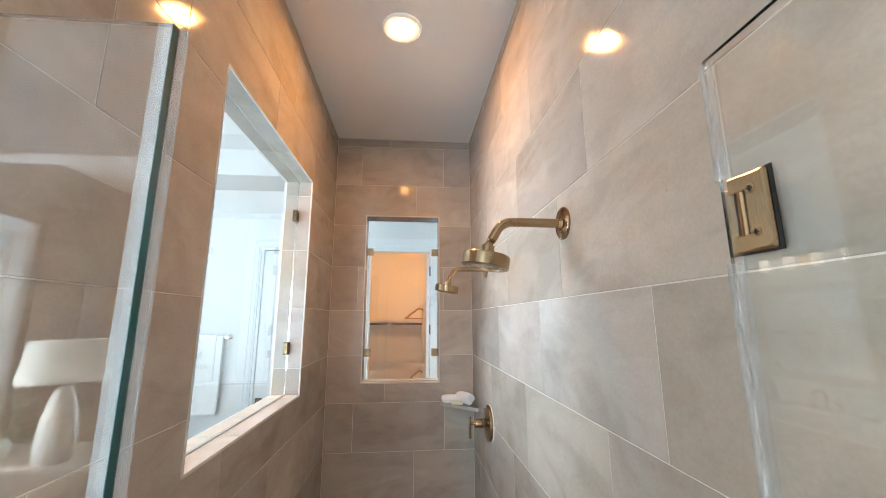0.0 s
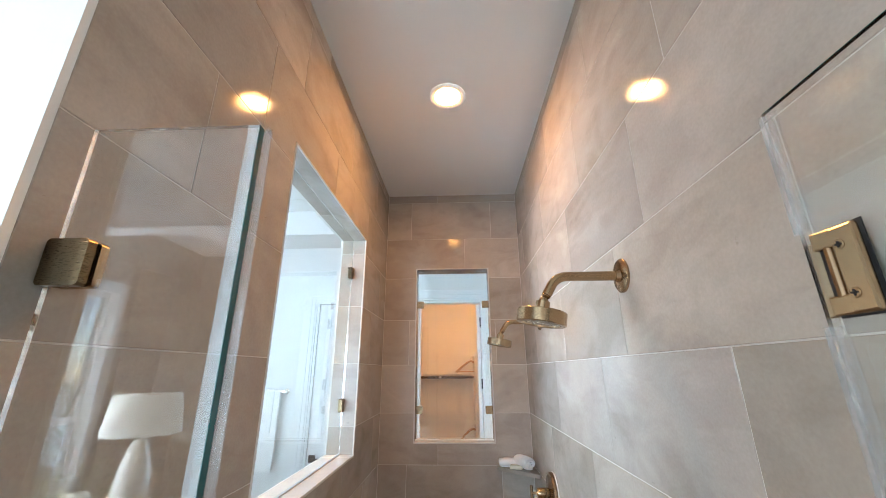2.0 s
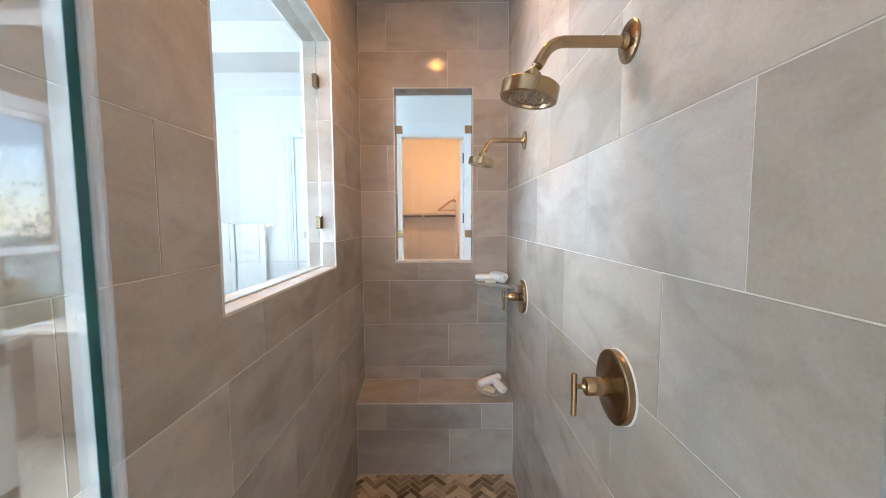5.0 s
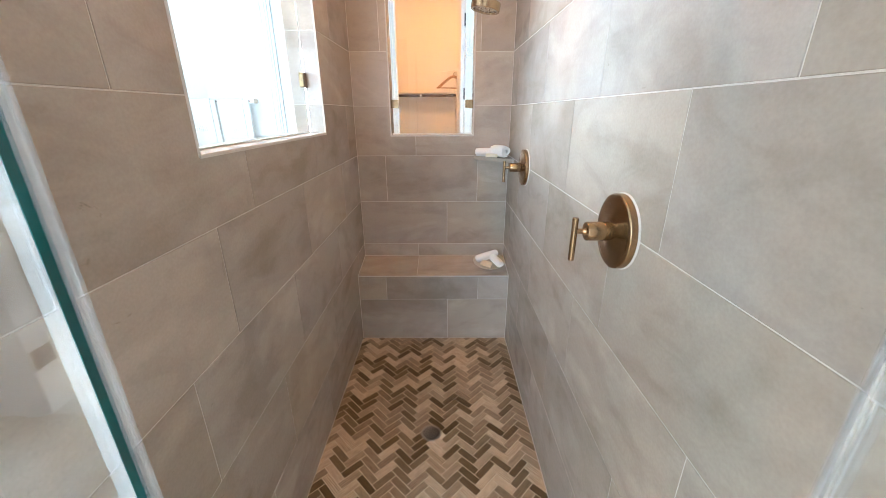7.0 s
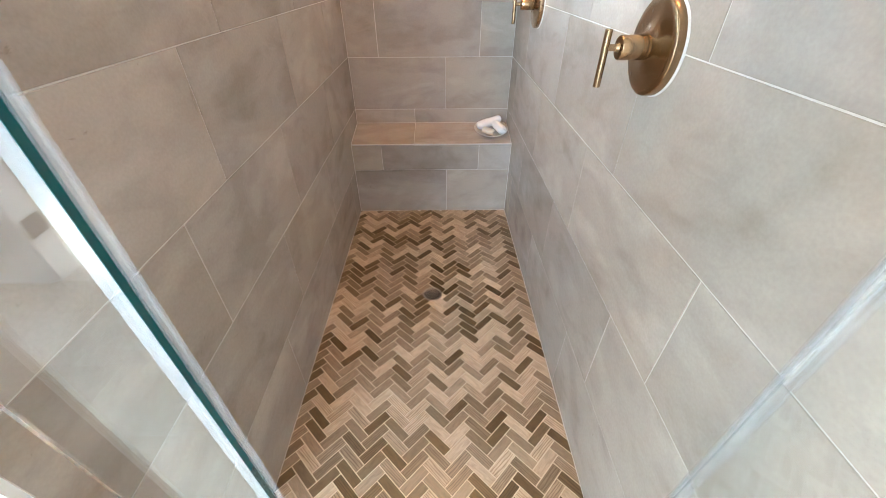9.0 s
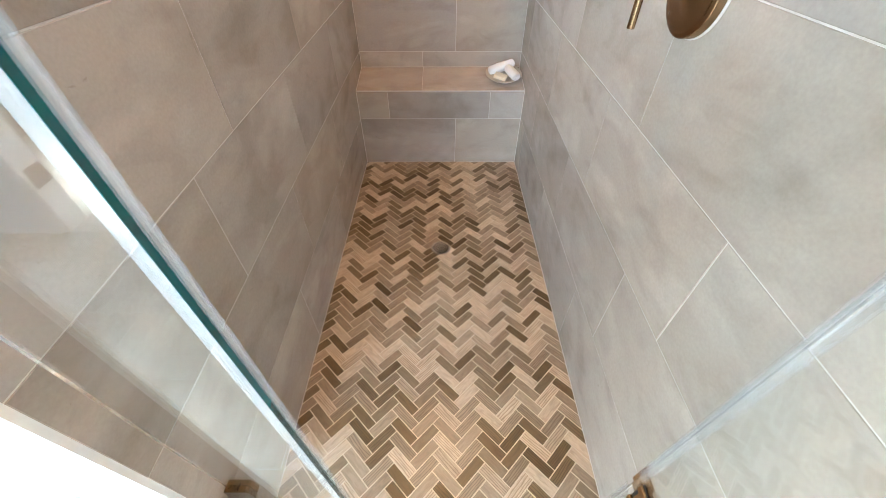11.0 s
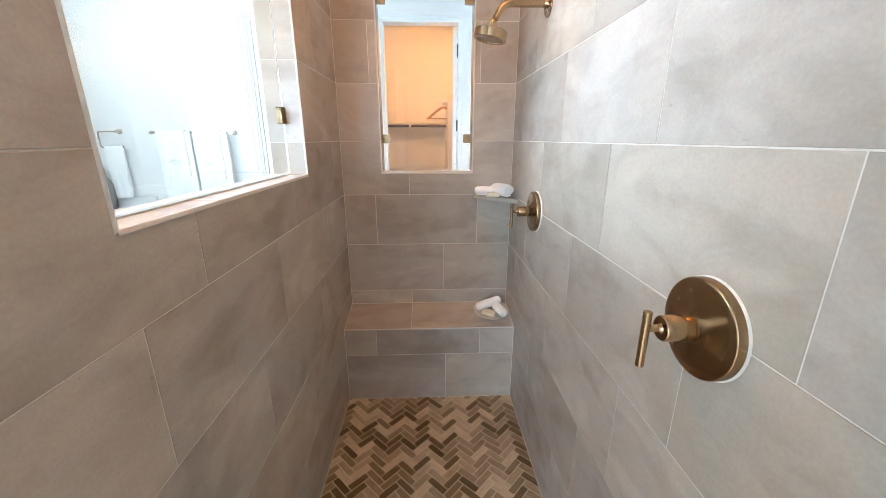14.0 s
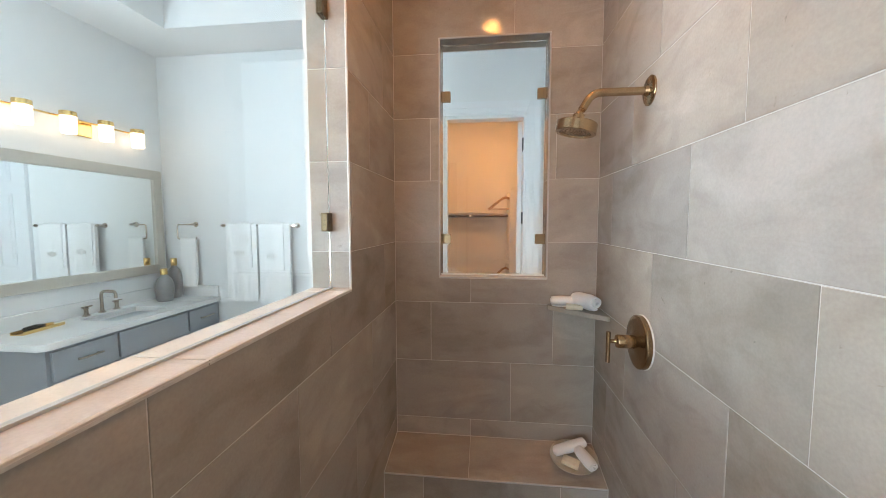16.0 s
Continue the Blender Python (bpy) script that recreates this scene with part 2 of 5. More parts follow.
M_CLOSET = plain("closet_wall_paint", (0.78, 0.73, 0.66), 0.6, grain=200.0, vary=0.015, bump=0.08)
M_WOOD = plain("hanger_wood", (0.36, 0.20, 0.085), 0.4, grain=70.0, vary=0.2)
M_ROD = plain("dark_bronze_rod", (0.10, 0.065, 0.04), 0.35, 0.8)
M_LINEN = plain("lamp_linen", (0.80, 0.78, 0.72), 0.9, grain=260.0, vary=0.04, bump=0.2)
M_DRESSER = plain("dark_oak_dresser", (0.19, 0.15, 0.12), 0.45, grain=40.0, vary=0.2)
M_RUNNER = plain("pale_oak_top", (0.34, 0.29, 0.24), 0.4, grain=40.0, vary=0.12)
M_LAMPBASE = plain("stone_lamp_glaze", (0.58, 0.55, 0.50), 0.3, vary=0.06)
M_CURTAIN = cloth("grey_curtain", (0.34, 0.31, 0.28), 200.0)
M_LEAF = plain("houseplant_leaf", (0.07, 0.13, 0.045), 0.45, grain=30.0, vary=0.25)
M_SHRUB = plain("garden_leaf", (0.05, 0.10, 0.03), 0.6, grain=14.0, vary=0.45)
M_LAWN = plain("lawn", (0.10, 0.16, 0.05), 0.9, grain=30.0, vary=0.35)
M_CARPET = cloth("beige_carpet", (0.46, 0.41, 0.35), 160.0)


def wallpaper(name):
    """Grey-brown paper with a loose grid of soft darker blots."""
    m, t, b = nodes_of(name, 0.8)
    co = t.nodes.new("ShaderNodeTexCoord").outputs["Object"]
    v = add(t, "ShaderNodeTexVoronoi", Scale=5.5, Randomness=0.35)
    t.links.new(co, v.inputs["Vector"])
    d = maths(t, "ADD", v.outputs["Distance"], maths(t, "MULTIPLY", noise_at(t, co, 30.0, 3.0), 0.3))
    t.links.new(ramp(t, d, [(0.26, (0.13, 0.12, 0.11)), (0.40, (0.25, 0.235, 0.215))]), b.inputs["Base Color"])
    return m


M_PAPER = wallpaper("blotted_wallpaper")


# ---- mesh helpers ----
def part(name, bm, material, parent=None, label="", smooth=False, m=None):
    me = bpy.data.meshes.new(name)
    bm.normal_update()
    bm.to_mesh(me)
    bm.free()
    me.materials.append(material)
    if smooth:
        for p in me.polygons:
            p.use_smooth = True
        me.set_sharp_from_angle(angle=radians(38))
    ob = new(name, me)
    if m is not None:
        ob.matrix_basis = m
    if parent is not None:
        ob.parent = parent
    if label:
        ob["label"] = label
    return ob


def thing(name, m, label, category, group="", kind=""):
    return_ob = new(name)
    return_ob.empty_display_size = 0.05
    return_ob.matrix_basis = m
    return tagged(return_ob, label, category, group, kind)


def box(bm, x0, x1, y0, y1, z0, z1, bevel=0.0, m=None):
    r = bmesh.ops.create_cube(bm, size=1.0)
    vs = r["verts"]
    for v in vs:
        v.co = Vector((x0 + (v.co.x + 0.5) * (x1 - x0), y0 + (v.co.y + 0.5) * (y1 - y0), z0 + (v.co.z + 0.5) * (z1 - z0)))
    if bevel:
        es = list({e for v in vs for e in v.link_edges})
        r = bmesh.ops.bevel(bm, geom=es, offset=bevel, segments=2, profile=0.5, affect="EDGES")
        vs = list({v for f in r["faces"] for v in f.verts} | {v for v in vs if v.is_valid})
    if m is not None:
        bmesh.ops.transform(bm, matrix=m, verts=vs)
    return bm


def boxes(*rows, bevel=0.0):
    bm = bmesh.new()
    for r in rows:
        box(bm, *r, bevel=bevel)
    return bm


def lathe(bm, profile, steps=32, m=None, cap=True):
    """Turns (radius, height) pairs about z."""
    rings = []
    for r, z in profile:
        if r < 1e-6:
            rings.append([bm.verts.new((0, 0, z))])
        else:
            rings.append([bm.verts.new((r * math.cos(2 * math.pi * i / steps), r * math.sin(2 * math.pi * i / steps), z)) for i in range(steps)])
    for a, b in zip(rings, rings[1:]):
        for i in range(steps):
            j = (i + 1) % steps
            if len(a) == 1 and len(b) > 1:
                bm.faces.new((a[0], b[j], b[i]))
            elif len(b) == 1 and len(a) > 1:
                bm.faces.new((a[i], a[j], b[0]))
            elif len(a) > 1:
                bm.faces.new((a[i], a[j], b[j], b[i]))
    if cap:
        for ring, flip in ((rings[0], True), (rings[-1], False)):
            if len(ring) > 1:
                bm.faces.new(list(reversed(ring)) if flip else ring)
    if m is not None:
        bmesh.ops.transform(bm, matrix=m, verts=[v for ring in rings for v in ring])
    return bm


def tube(bm, points, radius, steps=14, cap=True):
    """A round bar through points; radius is a number or one for each point."""
    pts = [Vector(p) for p in points]
    rad = radius if isinstance(radius, (list, tuple)) else [radius] * len(pts)
    rings, side = [], None
    for i, p in enumerate(pts):
        d = (pts[min(i + 1, len(pts) - 1)] - pts[max(i - 1, 0)]).normalized()
        if side is None:
            side = d.orthogonal().normalized()
        side = (side - d * side.dot(d)).normalized()
        up = d.cross(side)
        rings.append([bm.verts.new(p + rad[i] * (math.cos(2 * math.pi * k / steps) * side + math.sin(2 * math.pi * k / steps) * up)) for k in range(steps)])
    for a, b in zip(rings, rings[1:]):
        for k in range(steps):
            j = (k + 1) % steps
            bm.faces.new((a[k], a[j], b[j], b[k]))
    if cap:
        bm.faces.new(list(reversed(rings[0])))
        bm.faces.new(rings[-1])
    return bm


def arc(centre, start, axis, degrees, n=8):
    """Points on a turn of start about an axis through centre."""
    c = Vector(centre)
    return [c + Matrix.Rotation(radians(degrees * i / n), 3, Vector(axis)) @ (Vector(start) - c) for i in range(n + 1)]


def rounded_slab(bm, w, h, thick, radius, m=None, steps=6):
    """A plate in the xy plane, centred, z from 0 to thick, with rounded corners."""
    pts = []
    for cx, cy, a0 in ((w / 2 - radius, h / 2 - radius, 0), (-w / 2 + radius, h / 2 - radius, 90), (-w / 2 + radius, -h / 2 + radius, 180), (w / 2 - radius, -h / 2 + radius, 270)):
        for i in range(steps + 1):
            a = radians(a0 + 90 * i / steps)
            pts.append((cx + radius * math.cos(a), cy + radius * math.sin(a)))
    lo = [bm.verts.new((x, y, 0)) for x, y in pts]
    hi = [bm.verts.new((x, y, thick)) for x, y in pts]
    bm.faces.new(list(reversed(lo)))
    bm.faces.new(hi)
    for i in range(len(pts)):
        j = (i + 1) % len(pts)
        bm.faces.new((lo[i], lo[j], hi[j], hi[i]))
    if m is not None:
        bmesh.ops.transform(bm, matrix=m, verts=lo + hi)
    return bm


# ---- plan ----
XR, XL, YB, YF = 0.486, -0.474, 2.584, 0.372      # shower: tile faces right, left, back; front end of the left wall
XO, YO = -0.613, 2.724                            # outer faces of the left and back walls
ZC, ZT = 3.006, 3.06                              # shower ceiling, bathroom soffit
ROW, LONG, GAP = 0.2945, 0.587, 0.0027            # tile pitch and joint
LW = (1.014, 1.972, 1.346, 2.436)                 # window in the left wall: y0, y1, z0, z1
BW = (-0.252, 0.258, 1.301, 2.424)                # window in the back wall: x0, x1, z0, z1
BENCH_Y, BENCH_F, BENCH_B = 2.330, 0.458, 0.502   # bench front, top at the front and at the back
XV, YT, YD = -3.02, 3.97, -0.82                   # vanity wall, towel wall, bedroom-side wall
PANEL_Y, GLASS_TOP = 0.426, 2.06


def wall_with_holes(name, axis, at, thick, a0, a1, z0, z1, holes, material, label):
    """A wall whose inner face lies at axis = at and that is thick along the axis; holes are (a0, a1, z0, z1)."""
    us = sorted({a0, a1, *(v for h in holes for v in h[:2])})
    zs = sorted({z0, z1, *(v for h in holes for v in h[2:])})
    bm = bmesh.new()
    for u0, u1 in zip(us, us[1:]):
        for w0, w1 in zip(zs, zs[1:]):
            if any(h[0] <= u0 and u1 <= h[1] and h[2] <= w0 and w1 <= h[3] for h in holes):
                continue
            lo, hi = min(at, at + thick), max(at, at + thick)
            if axis == "x":
                box(bm, lo, hi, u0, u1, w0, w1)
            else:
                box(bm, u0, u1, lo, hi, w0, w1)
    bmesh.ops.remove_doubles(bm, verts=bm.verts, dist=1e-5)
    seen, dead = {}, []
    for f in bm.faces:
        key = tuple(sorted(v.index for v in f.verts))
        if key in seen:
            dead += [f, seen[key]]
        seen[key] = f
    bmesh.ops.delete(bm, geom=dead, context="FACES_ONLY")
    ob = part(name, bm, material)
    return tagged(ob, label, "wall", kind="structure")


# shower shell (mortar bed carries the tiles)
wall_right = wall_with_holes("wall_right", "x", XR, 0.15, YD, YO, -0.1, ZC + 0.1, [], M_GROUT, "shower side wall of greige cement-look tiles")
wall_left = wall_with_holes("wall_left", "x", XL, XO - XL, YF, YO, -0.1, ZC + 0.1, [LW], M_GROUT, "tiled shower wall with a tall glazed opening")
wall_back = wall_with_holes("wall_back", "y", YB, YO - YB, XL, XR, -0.1, ZC + 0.1, [BW], M_GROUT, "tiled shower end wall with a narrow glazed opening")
ceiling = tagged(part("ceiling", boxes((XL, XR, YD, YB, ZC, ZC + 0.09)), M_CEIL), "smooth white painted shower ceiling", "ceiling", kind="structure")

# bathroom, hall, closet and bedroom shells
# Bathroom opening is unseen, added to hold a fill lamp.
WIN_BATH_ADDED = (0.75, 2.11, 1.25, 2.60)
WIN_BED = (-2.36, -1.0, 0.76, 2.405)
wall_with_holes("wall_vanity", "x", XV, -0.16, -3.5, YT + 0.12, -0.1, 3.4, [WIN_BATH_ADDED, WIN_BED], M_PAINT, "white painted outer wall behind the vanity")
DOOR_T, DOOR_C, DOOR_B = (-1.475, -0.715, -0.1, 2.44), (-0.378, 0.296, -0.1, 2.44), (-1.95, -0.42, -0.1, 2.44)
wall_with_holes("wall_towel", "y", YT, 0.12, XV, 1.6, -0.1, 3.4, [DOOR_T, DOOR_C], M_PAINT, "white painted wall with two doorways")
wall_with_holes("wall_bedroom", "y", YD, -0.12, XV, XR + 0.15, -0.1, 3.4, [DOOR_B], M_PAINT, "white painted wall with a cased doorway")
wall_with_holes("wall_hall", "x", XR + 0.05, 0.10, YO, YT, -0.1, 3.4, [], M_PAINT, "white painted hall wall")
tagged(part("wall_left_paint", boxes((XO - 0.012, XO, YF + 0.003, LW[0], -0.1, 3.2), (XO - 0.012, XO, LW[1], YO, -0.1, 3.2), (XO - 0.012, XO, LW[0], LW[1], -0.1, LW[2]), (XO - 0.012, XO, LW[0], LW[1], LW[3], 3.2),
     (XO - 0.012, XL, YF - 0.012, YF, -0.1, 3.2)), M_PAINT), "white painted outside of the shower wall", "wall", kind="structure")
tagged(part("wall_back_paint", boxes((XO - 0.012, BW[0], YO, YO + 0.012, -0.1, 3.2), (BW[1], XR + 0.05, YO, YO + 0.012, -0.1, 3.2), (BW[0], BW[1], YO, YO + 0.012, -0.1, BW[2]), (BW[0], BW[1], YO, YO + 0.012, BW[3], 3.2)), M_PAINT),
       "white painted outside of the shower end wall", "wall", kind="structure")


def tray_ceiling(x0, x1, y0, y1, tx0, tx1, ty0, ty1):
    return boxes((x0, tx0, y0, y1, ZT, ZT + 0.4), (tx1, x1, y0, y1, ZT, ZT + 0.4), (tx0, tx1, y0, ty0, ZT, ZT + 0.4), (tx0, tx1, ty1, y1, ZT, ZT + 0.4), (tx0, tx1, ty0, ty1, ZT + 0.26, ZT + 0.4))


tagged(part("ceiling_bath", tray_ceiling(XV, XO - 0.012, YD, YT, -2.51, -1.1, 0.0, 3.52), M_CEIL), "white tray ceiling with a raised middle", "ceiling", kind="structure")
tagged(part("ceiling_hall", boxes((XO - 0.012, XR + 0.05, YO + 0.012, YT, ZT, ZT + 0.4), (XO - 0.012, XL, YD, YF - 0.012, ZT, ZT + 0.4), (XL, XR + 0.2, YD, YO, ZC + 0.1, ZC + 0.4), (XO - 0.012, XL, YF - 0.012, YO + 0.012, 3.2, 3.46)), M_CEIL), "white hall ceiling", "ceiling", kind="structure")
tagged(part("floor_bath", boxes((XV, XR, YD - 0.12, PANEL_Y - 0.05, -0.12, -0.008), (XV, XO, PANEL_Y - 0.05, YT, -0.12, -0.008), (XO, XR + 0.15, YO, YT + 0.12, -0.12, -0.008)), M_GROUT), "bathroom floor of large beige tiles", "floor", kind="structure")
tagged(part("floor_bedroom", boxes((XV, 2.4, -3.5, YD - 0.12, -0.12, -0.004)), M_CARPET), "beige bedroom carpet", "floor", kind="structure")
# The opening in this back wall is added for the bedroom fill lamp.
wall_with_holes("wall_bedroom_back", "y", -3.38, -0.12, XV, 2.4, -0.1, 3.4, [(-2.46, -1.14, 0.75, 2.45)], M_PAPER, "grey-brown wallpaper with soft blots")
wall_with_holes("wall_bedroom_side", "x", 2.4, 0.12, -3.5, YD, -0.1, 3.4, [], M_PAPER, "grey-brown papered bedroom wall")
wall_with_holes("wall_bedroom_near", "y", YD, -0.12, XR + 0.15, 2.4, -0.1, 3.4, [], M_PAINT, "white painted bedroom wall")
tagged(part("ceiling_bedroom", boxes((XV, 2.4, -3.38, YD - 0.12, ZT, ZT + 0.4)), M_CEIL), "white bedroom ceiling", "ceiling", kind="structure")
CL = (-0.55, 1.15, YT + 0.12, 5.75)
tagged(part("floor_closet", boxes((CL[0] - 0.1, CL[1] + 0.1, CL[2], CL[3] + 0.1, -0.12, -0.004)), M_CARPET), "beige closet carpet", "floor", kind="structure")
wall_with_holes("wall_closet_back", "y", CL[3], 0.1, CL[0] - 0.1, CL[1] + 0.1, -0.1, 3.2, [], M_CLOSET, "cream painted closet wall")
wall_with_holes("wall_closet_west", "x", CL[0], -0.1, CL[2], CL[3], -0.1, 3.2, [], M_CLOSET, "cream painted closet side wall")
wall_with_holes("wall_closet_east", "x", CL[1], 0.1, CL[2], CL[3], -0.1, 3.2, [], M_CLOSET, "cream painted closet side wall")
tagged(part("ceiling_closet", boxes((CL[0], CL[1], CL[2], CL[3], 2.98, 3.1)), M_CLOSET), "cream closet ceiling", "ceiling", kind="structure")

# ---- shower: floor bed, bench, curb line ----
bm = bmesh.new()
grid_x, grid_y = [XL + (XR - XL) * i / 30 for i in range(31)], [0.378 + 1.952 * i / 50 for i in range(51)]
def bed_height(x, y):
    d = max(abs(x - 0.009) / 0.48, abs(y - 1.551) / 0.775)
    return -0.026 * (1 - min(1.0, d)) + 0.0012
gv = {(x, y): bm.verts.new((x, y, bed_height(x, y))) for x in grid_x for y in grid_y}
for xa, xb in zip(grid_x, grid_x[1:]):
    for ya, yb in zip(grid_y, grid_y[1:]):
        bm.faces.new((gv[xa, ya], gv[xb, ya], gv[xb, yb], gv[xa, yb]))
r = bmesh.ops.extrude_face_region(bm, geom=bm.faces[:])
for v in [g for g in r["geom"] if isinstance(g, bmesh.types.BMVert)]:
    v.co.z = -0.12
bmesh.ops.recalc_face_normals(bm, faces=bm.faces)
tagged(part("floor_shower", bm, M_BED), "shower floor of wood-look herringbone mosaic falling to a drain", "floor", kind="structure")

bm = bmesh.new()
ring = [(BENCH_Y, -0.1), (YB, -0.1), (YB, BENCH_B), (BENCH_Y, BENCH_F)]
va = [bm.verts.new((XL, y, z)) for y, z in ring]
vb = [bm.verts.new((XR, y, z)) for y, z in ring]
bm.faces.new(va)
bm.faces.new(vb[::-1])
for i in range(4):
    j = (i + 1) % 4
    bm.faces.new((va[j], va[i], vb[i], vb[j]))
bmesh.ops.recalc_face_normals(bm, faces=bm.faces)
bench = new("shower_bench")
bench = tagged(bench, "built-in shower bench clad in greige tiles", "bench")
part("bench_core", bm, M_GROUT, bench)


def caulk():
    """Pale caulk lines where the shower's planes meet."""
    r = 0.0035
    bm = bmesh.new()
    for a, b in (((XL, YB, BENCH_B), (XL, YB, ZC)), ((XR, YB, BENCH_B), (XR, YB, ZC)), ((XL, YF, ZC), (XL, YB, ZC)), ((XR, YD, ZC), (XR, YB, ZC)), ((XL, YB, ZC), (XR, YB, ZC)),
                 ((XL, 0.38, 0.001), (XL, BENCH_Y, 0.001)), ((XR, 0.38, 0.001), (XR, BENCH_Y, 0.001)), ((XL, BENCH_Y, 0.001), (XR, BENCH_Y, 0.001)), ((XL, YB, BENCH_B), (XR, YB, BENCH_B)),
                 ((XL, BENCH_Y, 0.0), (XL, BENCH_Y, BENCH_F)), ((XR, BENCH_Y, 0.0), (XR, BENCH_Y, BENCH_F)), ((XL, BENCH_Y, BENCH_F), (XL, YB, BENCH_B)), ((XR, BENCH_Y, BENCH_F), (XR, YB, BENCH_B))):
        tube(bm, [a, b], r, 6)
    return bm


tagged(part("trim", caulk(), M_GROUT), "pale caulk along the shower corners", "trim", kind="structure")
bm = bmesh.new()
tube(bm, [(XL + 0.002, BENCH_Y - 0.002, BENCH_F), (XR - 0.002, BENCH_Y - 0.002, BENCH_F)], 0.004, 8)
part("edge_trim", bm, M_SILL, bench, "slim pale edge strip")


def opening_trim(name, corners, label):
    bm = bmesh.new()
    pts = [Vector(c) for c in corners]
    for a, b in zip(pts, pts[1:] + pts[:1]):
        tube(bm, [a, b], 0.0045, 6)
    return tagged(part(name, bm, M_SILL), label, "trim", kind="structure")


opening_trim("window_trim_1", [(XL, LW[0], LW[2]), (XL, LW[1], LW[2]), (XL, LW[1], LW[3]), (XL, LW[0], LW[3])], "slim pale edge strip round the tall opening")
opening_trim("window_trim_2", [(BW[0], YB, BW[2]), (BW[1], YB, BW[2]), (BW[1], YB, BW[3]), (BW[0], YB, BW[3])], "slim pale edge strip round the narrow opening")


# ---- shower glass ----
def glass_pane(parent, name, dims, edges, gm=None):
    """A pane (x0, x1, y0, y1, z0, z1) with its green cut edges as separate slim strips."""
    pane = part(name, boxes(dims), gm or M_GLASS, parent)
    pane.visible_shadow = False
    for e in edges:
        part("glass_edge", boxes(e), M_EDGE, pane, "polished green glass edge")
    return pane


def clip_bracket(parent, m, w=0.046, h=0.05, depth=0.016, metal=None):
    """A square glass clamp: two plates with a screw, gripping the pane."""
    bm = bmesh.new()
    rounded_slab(bm, w, h, depth, 0.005, m @ Matrix.Translation((0, 0, -depth / 2)))
    clamp = part("glass_clamp", bm, metal or M_BRASS, parent, "bronze glass clamp")
    bm = bmesh.new()
    lathe(bm, [(0.0045, 0), (0.0045, 0.0012), (0.003, 0.0016), (0.0, 0.0016)], 12, m @ Matrix.Translation((0, 0, depth / 2)))
    part("screw", bm, metal or M_BRASS, clamp)
    return clamp


# glazed opening in the left wall
GX = -0.545
win1 = tagged(new("window_1"), "frameless glass pane in the tall tiled opening", "window", kind="structure")
glass_pane(win1, "pane", (GX - 0.005, GX + 0.005, LW[0] + 0.004, LW[1] - 0.004, LW[2] + 0.006, LW[3] - 0.004), [])
bm = boxes((GX - 0.0085, GX + 0.0085, LW[0], LW[1], LW[2] + 0.0035, LW[2] + 0.0085), bevel=0.0012)
part("seal", bm, M_BEAD, win1, "thin clear glazing bead")
# These clamps carry their shade in the metal's colour.
for z in (1.57, 2.24):
    clip_bracket(win1, pose(GX, LW[1] - 0.022, z, 90, 0, 90), 0.046, 0.06, 0.026, M_BRASS_SHADED)
    clip_bracket(win1, pose(GX, LW[0] + 0.022, z, 90, 0, 90), 0.046, 0.06, 0.026, M_BRASS_SHADED)
# glazed opening in the back wall
GY = YB + 0.07
win2 = tagged(new("window_2"), "frameless glass pane in the narrow tiled opening", "window", kind="structure")
glass_pane(win2, "pane", (BW[0] + 0.004, BW[1] - 0.004, GY - 0.005, GY + 0.005, BW[2] + 0.006, BW[3] - 0.004), [])
part("seal", boxes((BW[0], BW[1], GY - 0.008, GY + 0.008, BW[2] + 0.0035, BW[2] + 0.010)), M_TRIM, win2, "white silicone bead")
for x in (BW[0] + 0.024, BW[1] - 0.024):
    for z in (1.485, 2.178):
        clip_bracket(win2, pose(x, GY, z, 90, 0, 0), 0.048, 0.048, 0.026)

# fixed panel beside the door
panel = thing("glass_screen", pose(0, 0, 0), "fixed clear glass shower panel with clear seals", "glass panel")
PX1 = -0.232
glass_pane(panel, "pane", (XL + 0.003, PX1, PANEL_Y - 0.006, PANEL_Y + 0.006, 0.012, GLASS_TOP), [(PX1, PX1 + 0.0012, PANEL_Y - 0.006, PANEL_Y + 0.006, 0.012, GLASS_TOP)])
for dims in ((PX1 + 0.002, PX1 + 0.014, PANEL_Y + 0.003, PANEL_Y + 0.006, 0.014, GLASS_TOP - 0.002), (PX1 - 0.014, PX1 + 0.003, PANEL_Y + 0.0065, PANEL_Y + 0.0085, 0.014, GLASS_TOP - 0.002),
             (PX1 + 0.0105, PX1 + 0.013, PANEL_Y - 0.006, PANEL_Y + 0.0028, 0.014, GLASS_TOP - 0.002)):
    part("seal_strip", boxes(dims), M_SEAL, panel, "clear plastic seal strip").visible_shadow = False
part("seal_fin", boxes((PX1 - 0.014, PX1 + 0.0013, PANEL_Y - 0.0083, PANEL_Y - 0.0065, 0.014, GLASS_TOP - 0.002)), M_STRIP, panel, "milky plastic seal fin").visible_shadow = False
part("channel", boxes((XL + 0.003, PX1, PANEL_Y - 0.008, PANEL_Y + 0.008, 0.002, 0.014)), M_BRASS, panel, "slim bronze floor channel")
for z in (1.862, 0.30):
    rm = bmesh.new()
    rounded_slab(rm, 0.055, 0.06, 0.012, 0.006, pose(XL + 0.030, PANEL_Y - 0.006, z, 90, 0, 0))
    # Front plate is bronze with its shade put into the colour.
    c = part("glass_clamp", rm, M_BRASS_SHADED, panel, "bronze wall clamp, coloured darker for shade")
    rm = bmesh.new()
    rounded_slab(rm, 0.053, 0.058, 0.012, 0.006, pose(XL + 0.031, PANEL_Y + 0.018, z, 90, 0, 0))
    part("back_plate", rm, M_BRASS, c)

